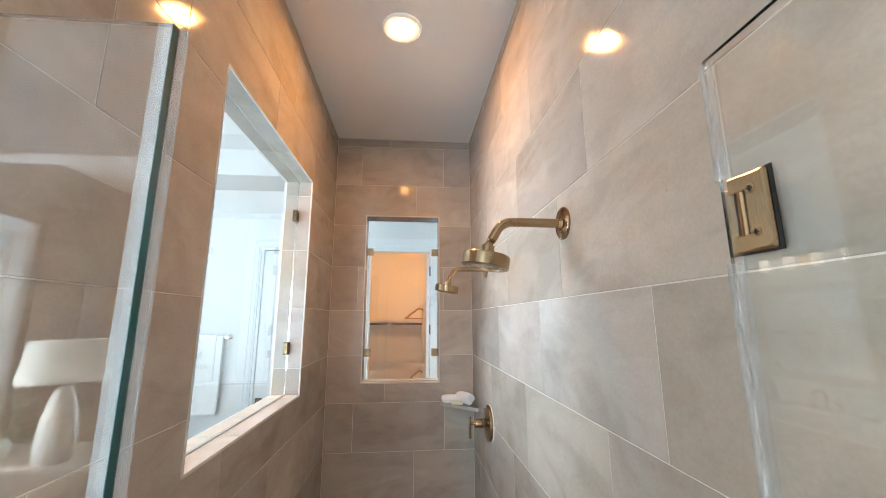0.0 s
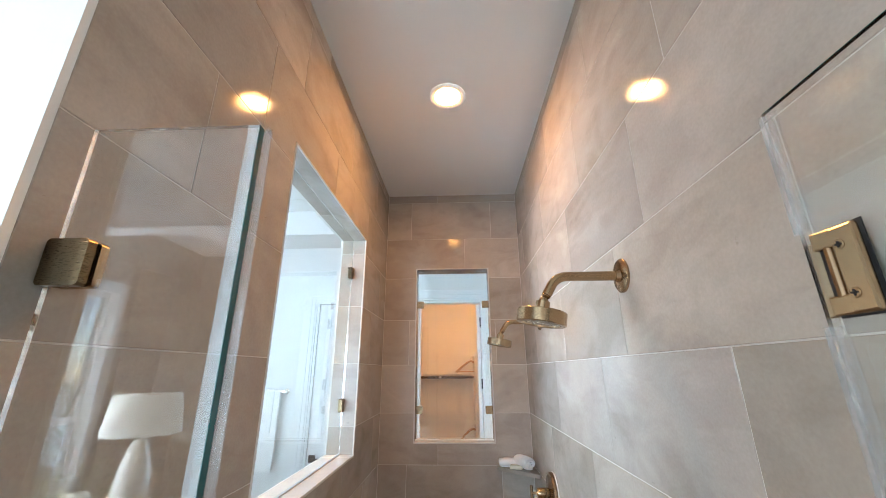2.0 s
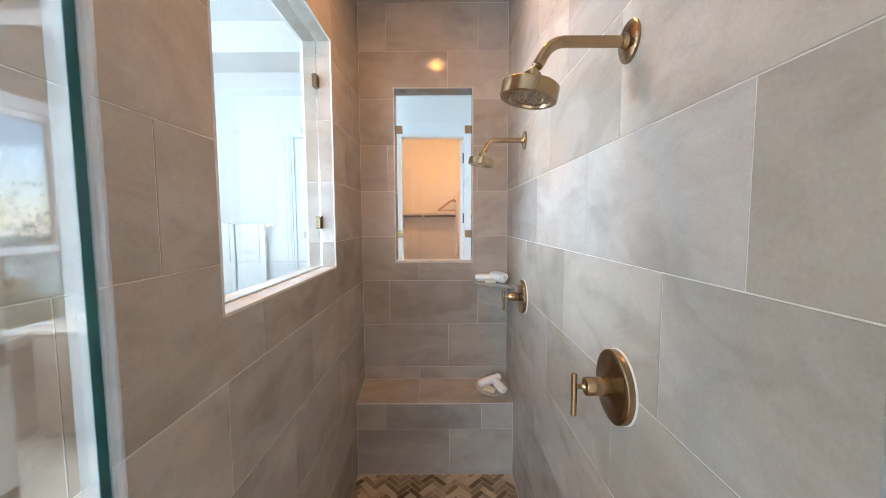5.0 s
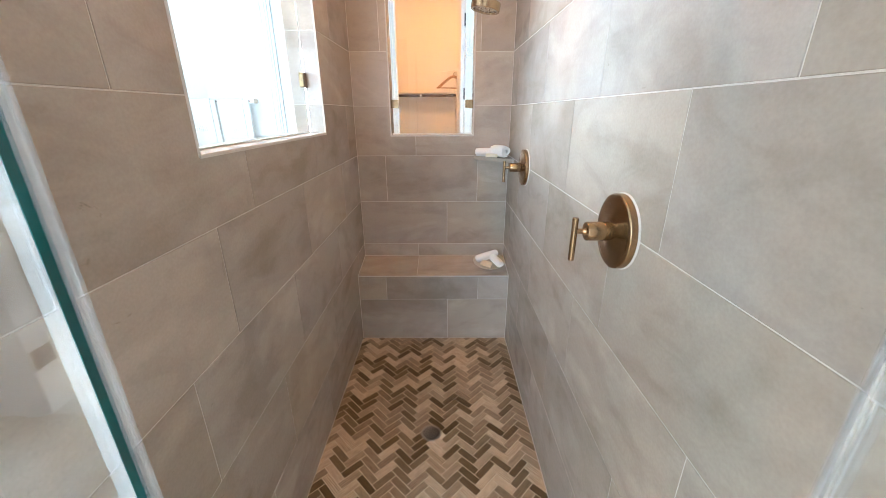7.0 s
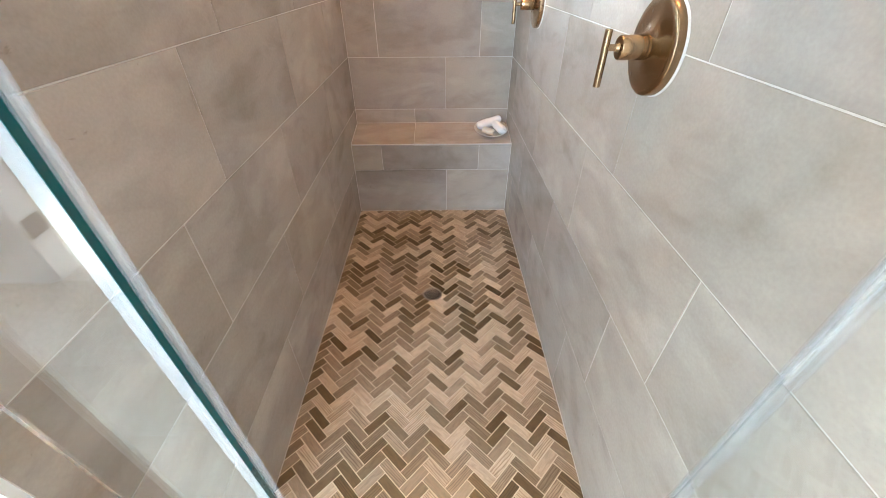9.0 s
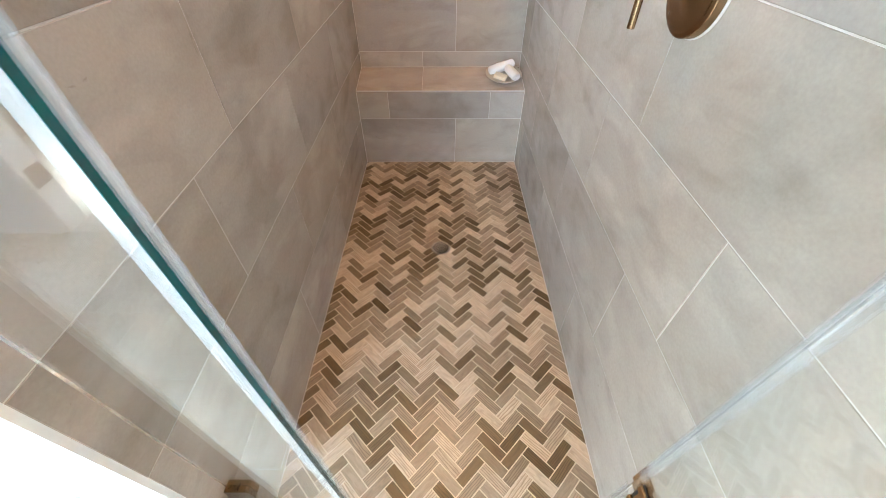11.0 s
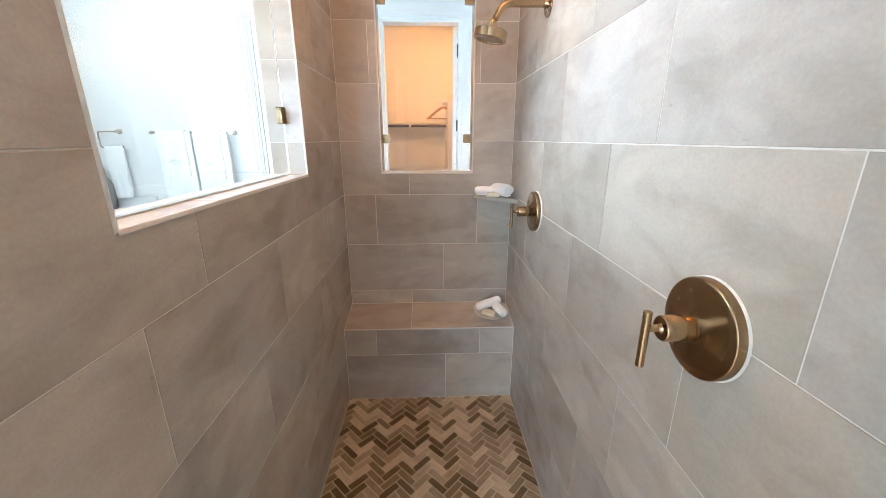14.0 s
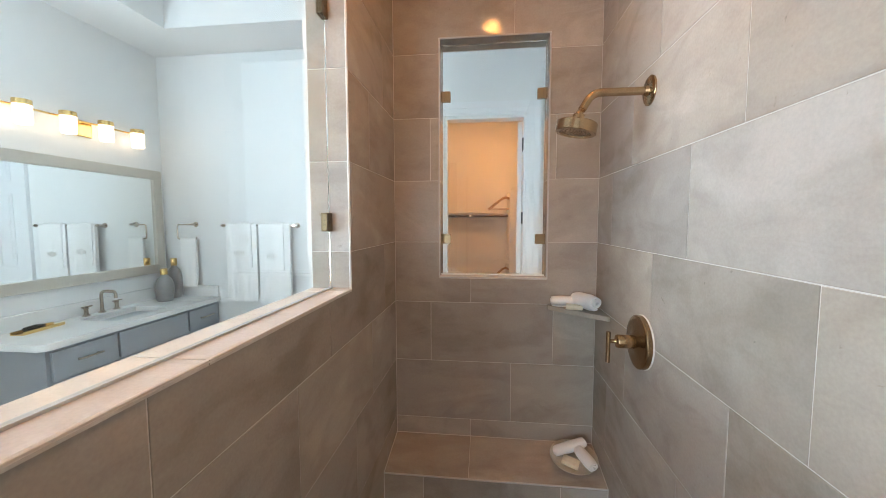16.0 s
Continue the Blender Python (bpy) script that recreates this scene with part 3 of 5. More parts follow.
# door, swung right open against the side wall
DX = 0.463
door = thing("shower_door", pose(DX, 0.432, 0), "clear glass shower door swung fully open", "shower door")
glass_pane(door, "pane", (-0.005, 0.005, -0.70, 0.0, 0.015, GLASS_TOP), [(-0.005, 0.005, -0.7012, -0.70, 0.015, GLASS_TOP), (-0.005, 0.005, -0.70, 0.0, GLASS_TOP, GLASS_TOP + 0.0008)])
HZ = (1.832, 0.32)
segs = [(0.016, HZ[1] - 0.046), (HZ[1] + 0.046, HZ[0] - 0.056), (HZ[0] + 0.056, GLASS_TOP - 0.002)]
bm = bmesh.new()
for za, zb in segs:
    box(bm, -0.0075, -0.0055, -0.014, 0.004, za, zb)
    box(bm, 0.0055, 0.0075, -0.014, 0.004, za, zb)
    box(bm, -0.0075, 0.0075, 0.0015, 0.0045, za, zb)
    box(bm, -0.002, 0.0015, 0.004, 0.011, za, zb)
part("seal_strip", bm, M_SEAL, door, "clear plastic seal strip").visible_shadow = False


def door_hinge(z):
    """Bronze glass hinge: a face plate with two lugs, the pin between them, a gasket and the plate on the far side."""
    bm = bmesh.new()
    box(bm, -0.0145, -0.0062, -0.069, -0.040, z - 0.047, z + 0.047, 0.0035)
    box(bm, -0.0145, -0.0062, -0.045, -0.019, z + 0.026, z + 0.047, 0.0022)
    box(bm, -0.0145, -0.0062, -0.045, -0.019, z - 0.047, z - 0.026, 0.0022)
    h = part("hinge", bm, M_BRASS, door, "brushed bronze glass hinge")
    bm = bmesh.new()
    tube(bm, [(-0.009, -0.033, z - 0.03), (-0.009, -0.033, z + 0.03)], 0.0055, 16)
    part("hinge_pin", bm, M_BRASS, h)
    part("gasket", boxes((-0.0064, -0.0051, -0.0715, -0.019, z - 0.049, z + 0.049)), M_RUBBER, h, "black rubber gasket")
    part("back_plate", boxes((0.0052, 0.0145, -0.050, -0.014, z - 0.045, z + 0.045), bevel=0.0025), M_BRASS, h)
    for dz in (0.026, -0.026):
        bm = bmesh.new()
        mm = pose(-0.0147, -0.050, z + dz, 0, -90, 0)
        lathe(bm, [(0.0058, -0.001), (0.0058, 0.0004), (0.0048, 0.0009), (0.0, 0.0009)], 18, mm)
        part("screw", bm, M_BRASS, h)
        bm = boxes((-0.0165, -0.0157, -0.0535, -0.0465, z + dz - 0.0008, z + dz + 0.0008), (-0.0165, -0.0157, -0.0508, -0.0492, z + dz - 0.0035, z + dz + 0.0035))
        part("screw_slot", bm, M_RUBBER, h)
    part("wall_plate", boxes((0.015, XR - DX - 0.001, -0.03, 0.02, z - 0.045, z + 0.045), bevel=0.002), M_BRASS, h)


for z in HZ:
    door_hinge(z)


# ---- shower fittings ----
def shower_head(m, label):
    """Arm from the wall (local +x points out of the wall), ball joint and a round head that tips down."""
    s = thing("wall_shower", m, label, "shower head", "pair of shower heads")
    bm = bmesh.new()
    lathe(bm, [(0.046, 0.0), (0.046, 0.004), (0.042, 0.0075), (0.018, 0.0095), (0.0145, 0.02), (0.0, 0.02)], 40, pose(0, 0, 0, 0, 90, 0))
    part("flange", bm, M_TURNED, s, smooth=True)
    bend = arc((0.148, 0, -0.05), (0.148, 0, 0.0), (0, 1, 0), 62, 10)
    d = (bend[-1] - bend[-2]).normalized()
    tip = bend[-1] + d * 0.028
    bm = bmesh.new()
    tube(bm, [(0.002, 0, 0), (0.06, 0, 0)] + bend + [tip], 0.0128, 20)
    part("arm", bm, M_BRASS, s, smooth=True)
    bm = bmesh.new()
    lathe(bm, [(0.011, 0), (0.0125, 0.004), (0.009, 0.008), (0.0125, 0.013), (0.0125, 0.022), (0.0, 0.022)], 24, Matrix.Translation(tip) @ d.to_track_quat("Z", "Y").to_matrix().to_4x4())
    part("ball_joint", bm, M_BRASS, s, smooth=True)
    top = tip + d * 0.02
    head_axis = Vector((0.18, 0, -1.0)).normalized()
    q = Matrix.Translation(top) @ head_axis.to_track_quat("Z", "Y").to_matrix().to_4x4()
    bm = bmesh.new()
    lathe(bm, [(0.0, -0.002), (0.0185, 0.0), (0.0185, 0.020), (0.022, 0.024), (0.062, 0.025), (0.0645, 0.028), (0.0645, 0.058), (0.062, 0.060), (0.051, 0.060), (0.049, 0.055), (0.0, 0.055)], 48, q, cap=False)
    hd = part("head", bm, M_BRASS, s, smooth=True)
    bm = bmesh.new()
    for rr, n in ((0.009, 6), (0.020, 12), (0.032, 18), (0.043, 24)):
        for i in range(n):
            a = 2 * math.pi * i / n
            lathe(bm, [(0.0022, 0.0), (0.0017, 0.003), (0.0, 0.003)], 7, q @ Matrix.Translation((rr * math.cos(a), rr * math.sin(a), 0.0545)))
    part("nozzle_field", bm, M_NICKEL, hd, "small pale spray nozzles")
    return s


def shower_valve(m, label):
    """Round dished plate, hub and a slim T handle that hangs down."""
    s = thing("shower_valve", m, label, "shower valve", "pair of shower valves")
    out = pose(0, 0, 0, 0, 90, 0)
    bm = bmesh.new()
    lathe(bm, [(0.087, 0.0), (0.087, 0.0175), (0.0862, 0.0195), (0.0845, 0.0205), (0.070, 0.0215), (0.050, 0.0235), (0.034, 0.0265), (0.0255, 0.0300), (0.0, 0.0300)], 72, out)
    pl = part("plate", bm, M_TURNED, s, smooth=True)
    for dz, dy, z in ((0.059, -0.025, 0.0222), (0.032, -0.050, 0.0226), (-0.030, -0.062, 0.0220), (-0.056, -0.046, 0.0216)):
        bm = bmesh.new()
        lathe(bm, [(0.0030, -0.001), (0.0030, 0.0006), (0.0, 0.0006)], 12, pose(z, dy, dz, 0, 90, 0))
        part("plug", bm, M_NICKEL, pl)
    bm = bmesh.new()
    lathe(bm, [(0.0225, 0.028), (0.0225, 0.0335), (0.0205, 0.0340), (0.0205, 0.0355), (0.0222, 0.0360), (0.0222, 0.0795), (0.0205, 0.0822), (0.0180, 0.0826), (0.0, 0.0826)], 48, out)
    part("hub", bm, M_TURNED, s, smooth=True)
    bm = bmesh.new()
    lathe(bm, [(0.0105, 0.0815), (0.0075, 0.0855), (0.0063, 0.0905), (0.0063, 0.108), (0.0, 0.108)], 20, out)
    part("stem", bm, M_BRASS, s, smooth=True)
    bm = bmesh.new()
    lathe(bm, [(0.0, -0.072), (0.0062, -0.072), (0.0071, -0.0712), (0.0071, 0.0312), (0.0062, 0.032), (0.0, 0.032)], 24, Matrix.Translation((0.108, 0, 0)))
    part("handle", bm, M_BRASS, s, smooth=True)
    bm = bmesh.new()
    lathe(bm, [(0.0892, -0.003), (0.0892, 0.001), (0.0868, 0.0042), (0.084, 0.0042)], 48, out, cap=False)
    part("caulk_ring", bm, M_GROUT, s, "bead of white caulk")
    return s


FACE = XR - 0.002
shower_head(pose(FACE, 0.985, 1.972, 0, 0, 180), "brushed bronze shower head on a bent wall arm")
shower_head(pose(FACE, 2.062, 1.982, 0, 0, 180), "brushed bronze shower head on a bent arm near the bench")
shower_valve(pose(FACE, 0.988, 1.176, 0, 0, 180), "brushed bronze round shower valve with a slim lever")
shower_valve(pose(FACE, 2.050, 1.176, 0, 0, 180), "brushed bronze round shower valve below the corner shelf")


def recessed_light(x, y, z, r, material, label):
    s = thing("recessed_light", pose(x, y, z), label, "ceiling light")
    bm = bmesh.new()
    lathe(bm, [(r, 0.0), (r, -0.004), (r * 0.93, -0.0085), (r * 0.75, -0.0075), (r * 0.68, -0.003), (r * 0.68, 0.0)], 48, cap=False)
    part("trim_ring", bm, M_TRIM, s, smooth=True)
    bm = bmesh.new()
    lathe(bm, [(0.0, -0.0048), (r * 0.69, -0.0045), (r * 0.69, -0.002), (0.0, -0.002)], 40, cap=False)
    part("lens", bm, material, s, "glowing warm lens", smooth=True)
    return s


recessed_light(0.007, 1.493, ZC, 0.087, M_LAMP, "round white recessed downlight, lit warm")


def corner_shelf():
    s = thing("corner_shelf", pose(XR - 0.002, YB - 0.002, 1.158), "small greige tile corner shelf", "shelf")
    bm = bmesh.new()
    pts = [(0, 0), (-0.222, 0), (-0.222, -0.022), (-0.150, -0.098), (-0.065, -0.172), (-0.012, -0.215), (0, -0.215)]
    lo = [bm.verts.new((x, y, 0)) for x, y in pts]
    hi = [bm.verts.new((x, y, 0.02)) for x, y in pts]
    bm.faces.new(lo)
    bm.faces.new(hi[::-1])
    for i in range(len(pts)):
        j = (i + 1) % len(pts)
        bm.faces.new((lo[j], lo[i], hi[i], hi[j]))
    bmesh.ops.recalc_face_normals(bm, faces=bm.faces)
    bmesh.ops.bevel(bm, geom=bm.edges[:], offset=0.0015, segments=2, affect="EDGES")
    part("slab", bm, M_TILE, s)
    return s


corner_shelf()


def rolled_cloth(m, length, radius, turns=2.4, label="rolled white washcloth"):
    """A washcloth rolled up: a thick sheet wound into a spiral, soft and uneven, its tail lifting a little."""
    bm = bmesh.new()
    na, nl, thick = 44, 10, radius * 0.2
    outer, inner = [], []
    for i in range(na + 1):
        a = i / na
        ang = 0.6 - a * turns * 2 * math.pi
        rad = radius * (0.34 + 0.66 * a)
        outer.append((rad, ang, a))
        inner.append((rad - thick, ang, a))
    ring = outer + inner[::-1]
    rows = []
    for k in range(nl + 1):
        u = k / nl - 0.5
        row = []
        for rad, ang, a in ring:
            x = u * length * (1.0 + 0.05 * math.sin(4 * a + 1)) * (1 + 0.02 * noise.noise(Vector((ang, length * 40, u))))
            r = rad * (1 + 0.10 * noise.noise(Vector((x * 22, math.cos(ang) * 1.2, length * 50 + math.sin(ang) * 1.2)))) * (1 - 0.14 * (2 * abs(u)) ** 5)
            row.append(bm.verts.new((x, r * math.cos(ang), r * math.sin(ang) * 0.9 + radius * 0.9)))
        rows.append(row)
    n = len(ring)
    for ra, rb in zip(rows, rows[1:]):
        for i in range(n):
            bm.faces.new((ra[i], ra[(i + 1) % n], rb[(i + 1) % n], rb[i]))
    for row in (rows[0], rows[-1]):
        for i in range(na):
            bm.faces.new((row[i], row[i + 1], row[n - 2 - i], row[n - 1 - i]))
    bmesh.ops.recalc_face_normals(bm, faces=bm.faces)
    ob = part("washcloth", bm, M_TOWEL, smooth=True, m=m)
    return tagged(ob, label, "washcloth")


def soap_bar(m, label):
    bm = box(bmesh.new(), -0.036, 0.036, -0.022, 0.022, 0, 0.02, 0.004)
    return tagged(part("soap_bar", bm, M_SOAP, m=m, smooth=True), label, "soap")


SZ = 1.158 + 0.02
rolled_cloth(pose(XR - 0.155, YB - 0.042, SZ, 0, 0, 4), 0.115, 0.030, label="rolled white washcloth on the corner shelf")
rolled_cloth(pose(XR - 0.068, YB - 0.080, SZ, 0, 0, 116), 0.135, 0.042, label="rolled white washcloth at the shelf's wall end")
soap_bar(pose(XR - 0.118, YB - 0.088, SZ, 0, 0, -14), "cream soap bar between washcloths on the shelf")

# dish on the sloping bench
tilt = math.degrees(math.atan2(BENCH_B - BENCH_F, YB - BENCH_Y))
dish_m = pose(0.374, 2.468, BENCH_F + (2.468 - BENCH_Y) * math.tan(radians(tilt)) + 0.0035, tilt, 0, 0)
bm = bmesh.new()
lathe(bm, [(0.0, 0.0), (0.062, 0.0), (0.085, 0.008), (0.102, 0.024), (0.1045, 0.025), (0.105, 0.023), (0.100, 0.019), (0.084, 0.012), (0.06, 0.006), (0.0, 0.006)], 48, cap=False)
bmesh.ops.recalc_face_normals(bm, faces=bm.faces)
tagged(part("soap_dish", bm, M_DISH, smooth=True, m=dish_m), "round speckled stoneware dish on the tiled bench", "dish")
rolled_cloth(dish_m @ pose(-0.008, 0.035, 0.016, 0, -10, 16), 0.15, 0.03, label="rolled white washcloth in the dish")
rolled_cloth(dish_m @ pose(0.045, -0.028, 0.016, 0, 0, 112), 0.115, 0.03, label="rolled white washcloth at the dish's rim")
soap_bar(dish_m @ pose(-0.022, -0.034, 0.012, 0, 6, -24), "cream soap bar in the stoneware dish")


def floor_drain():
    s = thing("floor_drain", pose(0.009, 1.551, -0.024), "round steel shower drain with many holes", "drain")
    bm = bmesh.new()
    lathe(bm, [(0.0, 0.0), (0.030, 0.0), (0.030, 0.0), (0.049, 0.0), (0.050, 0.002), (0.048, 0.0042), (0.042, 0.0045), (0.041, 0.0038), (0.0, 0.0038)], 40, cap=False)
    bmesh.ops.recalc_face_normals(bm, faces=bm.faces)
    part("cover", bm, M_STEEL, s, smooth=True)
    bm = bmesh.new()
    for rr, n, ph in ((0.0, 1, 0), (0.0125, 6, 0), (0.0235, 12, 0.2), (0.0345, 18, 0.1)):
        for i in range(n):
            a = 2 * math.pi * i / n + ph
            lathe(bm, [(0.0042, 0.0032), (0.0042, 0.0043), (0.0, 0.0043)], 10, Matrix.Translation((rr * math.cos(a), rr * math.sin(a), 0)))
    part("drain_hole", bm, M_RUBBER, s, "dark round drain holes")


floor_drain()


# ---- doors and casings ----
def casing(parent, x0, x1, top, y, side, w=0.09):
    """White moulded casing round a doorway on the face y; side is the way it stands out."""
    for t0, t1, inset in ((0.0, 0.014, 0.0), (0.014, 0.022, 0.018), (0.022, 0.028, 0.055)):
        ya, yb = sorted((y + side * t0, y + side * t1))
        o = w - (0.0 if inset == 0 else 0.004)
        for name, dims in (("casing_side", (x0 - o, x0 - 0.006 - inset, ya, yb, -0.007, top + 0.006 + inset)), ("casing_side", (x1 + 0.006 + inset, x1 + o, ya, yb, -0.007, top + 0.006 + inset)), ("casing_head", (x0 - o, x1 + o, ya, yb, top + 0.006 + inset, top + o))):
            part(name, boxes(dims, bevel=0.0015), M_TRIM, parent)


def jamb(parent, x0, x1, top, y0, y1):
    part("jamb", boxes((x0, x0 + 0.018, y0, y1, -0.007, top)), M_TRIM, parent)
    part("jamb", boxes((x1 - 0.018, x1, y0, y1, -0.007, top)), M_TRIM, parent)
    part("head_jamb", boxes((x0 + 0.018, x1 - 0.018, y0, y1, top - 0.018, top)), M_TRIM, parent)


def door_leaf(parent, w, h, m, thick=0.035):
    """Six-panel leaf in the local xz plane."""
    bm = boxes((0, w, 0, thick, 0.005, h))
    leaf = part("leaf", bm, M_TRIM, parent, m=m)
    cw = (w - 0.33) / 2
    for x0 in (0.115, 0.215 + cw):
        for z0, z1 in ((0.20, 0.98), (1.13, 1.86), (1.98, h - 0.12)):
            for side, ya, yb in ((-1, -0.006, 0.0), (1, thick, thick + 0.006)):
                bm = boxes((x0, x0 + cw, ya, yb, z0, z0 + 0.018), (x0, x0 + cw, ya, yb, z1 - 0.018, z1), (x0, x0 + 0.018, ya, yb, z0 + 0.018, z1 - 0.018), (x0 + cw - 0.018, x0 + cw, ya, yb, z0 + 0.018, z1 - 0.018), bevel=0.002)
                box(bm, x0 + 0.045, x0 + cw - 0.045, ya + 0.001, yb - 0.001, z0 + 0.045, z1 - 0.045, 0.003)
                part("panel", bm, M_TRIM, leaf)
    return leaf


def butt_hinge(parent, m, h=0.1, w=0.09):
    bm = bmesh.new()
    rounded_slab(bm, w, h, 0.003, 0.008, m)
    hg = part("hinge", bm, M_BLACK, parent, "matt black door hinge")
    bm = bmesh.new()
    tube(bm, [m @ Vector((w / 2, -h / 2, 0.004)), m @ Vector((w / 2, h / 2, 0.004))], 0.0085, 12)
    part("knuckle", bm, M_BLACK, hg)


d1 = tagged(new("door_1"), "white six-panel door, closed, with a black lever", "door", kind="structure")
casing(d1, DOOR_T[0], DOOR_T[1], DOOR_T[3], YT, -1)
jamb(d1, DOOR_T[0], DOOR_T[1], DOOR_T[3], YT, YT + 0.12)
leaf = door_leaf(d1, DOOR_T[1] - DOOR_T[0] - 0.04, DOOR_T[3] - 0.025, pose(DOOR_T[0] + 0.02, YT + 0.02, 0))
part("door_back", boxes((DOOR_T[0], DOOR_T[1], YT + 0.118, YT + 0.128, -0.1, DOOR_T[3])), M_PAINT, d1)
bm = boxes((0.02, 0.085, -0.012, 0.0, 0.895, 0.96), bevel=0.003)
rose = part("lever_rose", bm, M_BLACK, d1, "square black lever rose", m=pose(DOOR_T[0] + 0.02, YT + 0.02, 0))
bm = bmesh.new()
tube(bm, [(0.052, -0.012, 0.928), (0.052, -0.045, 0.928), (0.056, -0.05, 0.928), (0.175, -0.05, 0.928)], 0.0085, 10)
part("lever", bm, M_BLACK, rose, m=None)

d2 = tagged(new("door_2"), "white cased closet doorway with the panelled door swung inward", "door", kind="structure")
casing(d2, DOOR_C[0], DOOR_C[1], DOOR_C[3], YT, -1, 0.115)
jamb(d2, DOOR_C[0], DOOR_C[1], DOOR_C[3], YT, YT + 0.12)
door_leaf(d2, 0.62, DOOR_C[3] - 0.025, pose(DOOR_C[1] - 0.022, YT + 0.125, 0, 0, 0, 84))
for z in (2.215, 1.600, 0.95, 0.3):
    butt_hinge(d2, pose(DOOR_C[1] - 0.0185, YT + 0.085, z, 90, 0, -90))

d3 = tagged(new("door_3"), "white cased doorway to the bedroom", "door", kind="structure")
casing(d3, DOOR_B[0], DOOR_B[1], DOOR_B[3], YD, 1)
jamb(d3, DOOR_B[0], DOOR_B[1], DOOR_B[3], YD - 0.12, YD)
for z in (2.22, 1.6, 0.98, 0.3):
    butt_hinge(d3, pose(DOOR_B[0] + 0.0185, YD - 0.07, z, 90, 0, 90))

bm = boxes((XV + 0.001, -2.04, YD + 0.001, YD + 0.014, -0.007, 0.13), (-0.32, XR - 0.03, YD + 0.001, YD + 0.014, -0.007, 0.13), (-2.48, DOOR_T[0] - 0.09, YT - 0.014, YT - 0.001, -0.007, 0.13), bevel=0.002)
tagged(part("baseboard", bm, M_TRIM), "white painted baseboard", "baseboard", kind="structure")


# ---- vanity ----
def vanity():
    s = thing("vanity", pose(0, 0, 0), "grey painted vanity cabinet under a quartz top", "vanity cabinet")
    x0, x1, y0, y1 = XV + 0.002, -2.515, 2.585, YT - 0.003
    part("carcass", boxes((x0, x1, y0, y1, 0.09, 0.84)), M_CABINET, s)
    part("toe_kick", boxes((x0, x1 - 0.07, y0 + 0.02, y1, -0.008, 0.09)), M_CABINET, s)
    for ya, yb, pull in ((2.605, 2.985, True), (3.005, 3.585, False), (3.605, 3.95, True)):
        front = part("drawer_front", boxes((x1 + 0.001, x1 + 0.021, ya, yb, 0.655, 0.825), bevel=0.002), M_CABINET, s)
        part("door_front", boxes((x1 + 0.001, x1 + 0.021, ya, yb, 0.11, 0.635), bevel=0.002), M_CABINET, s)
        if pull:
            c = (ya + yb) / 2
            bm = bmesh.new()
            for dy in (-0.055, 0.055):
                tube(bm, [(x1 + 0.02, c + dy, 0.745), (x1 + 0.047, c + dy, 0.745)], 0.0045, 8)
            tube(bm, [(x1 + 0.047, c - 0.075, 0.745), (x1 + 0.047, c + 0.075, 0.745)], 0.0058, 10)
            part("pull", bm, M_NICKEL, front, "champagne bar pull")


vanity()


def worktop():
    x0, x1, y0, y1, z0, z1 = XV + 0.002, -2.485, 2.555, YT - 0.002, 0.842, 0.882
    sx0, sx1, sy0, sy1 = -2.89, -2.60, 3.07, 3.51
    s = thing("countertop", pose(0, 0, 0), "white quartz vanity top with an undermount sink", "countertop")
    bm = bmesh.new()
    rim = [(x1 - 0.06, y0 + 0.06)] + [(x1 - 0.061 + 0.06 * math.sin(a), y0 + 0.06 - 0.06 * math.cos(a)) for a in (0, 0.3, 0.6, 0.9, 1.2, math.pi / 2)]
    lo, hi = [bm.verts.new((x, y, z0)) for x, y in rim], [bm.verts.new((x, y, z1)) for x, y in rim]
    bm.faces.new(lo[::-1])
    bm.faces.new(hi)
    for i in range(len(rim)):
        j = (i + 1) % len(rim)
        bm.faces.new((lo[i], lo[j], hi[j], hi[i]))
    box(bm, x0, x1 - 0.061, y0, y0 + 0.06, z0, z1)
    box(bm, x0, x1 - 0.001, y0 + 0.06, sy0, z0, z1)
    box(bm, x0, sx0, sy0, sy1, z0, z1)
    box(bm, sx1, x1 - 0.001, sy0, sy1, z0, z1)
    box(bm, x0, x1 - 0.001, sy1, y1, z0, z1)
    part("slab", bm, M_QUARTZ, s)
    part("backsplash", boxes((x0, x0 + 0.02, y0, y1 - 0.02, z1, z1 + 0.1), bevel=0.0015), M_QUARTZ, s)
    part("side_splash", boxes((x0, x1 - 0.01, y1 - 0.02, y1, z1, z1 + 0.1), bevel=0.0015), M_QUARTZ, s)
    bm = boxes((sx0 - 0.01, sx1 + 0.01, sy0 - 0.01, sy1 + 0.01, 0.752, 0.764), (sx0 - 0.012, sx0, sy0, sy1, 0.764, z0), (sx1, sx1 + 0.012, sy0, sy1, 0.764, z0), (sx0, sx1, sy0 - 0.012, sy0, 0.764, z0), (sx0, sx1, sy1, sy1 + 0.012, 0.764, z0))
    part("sink_basin", bm, M_CERAMIC, s, "white rectangular sink basin")


worktop()


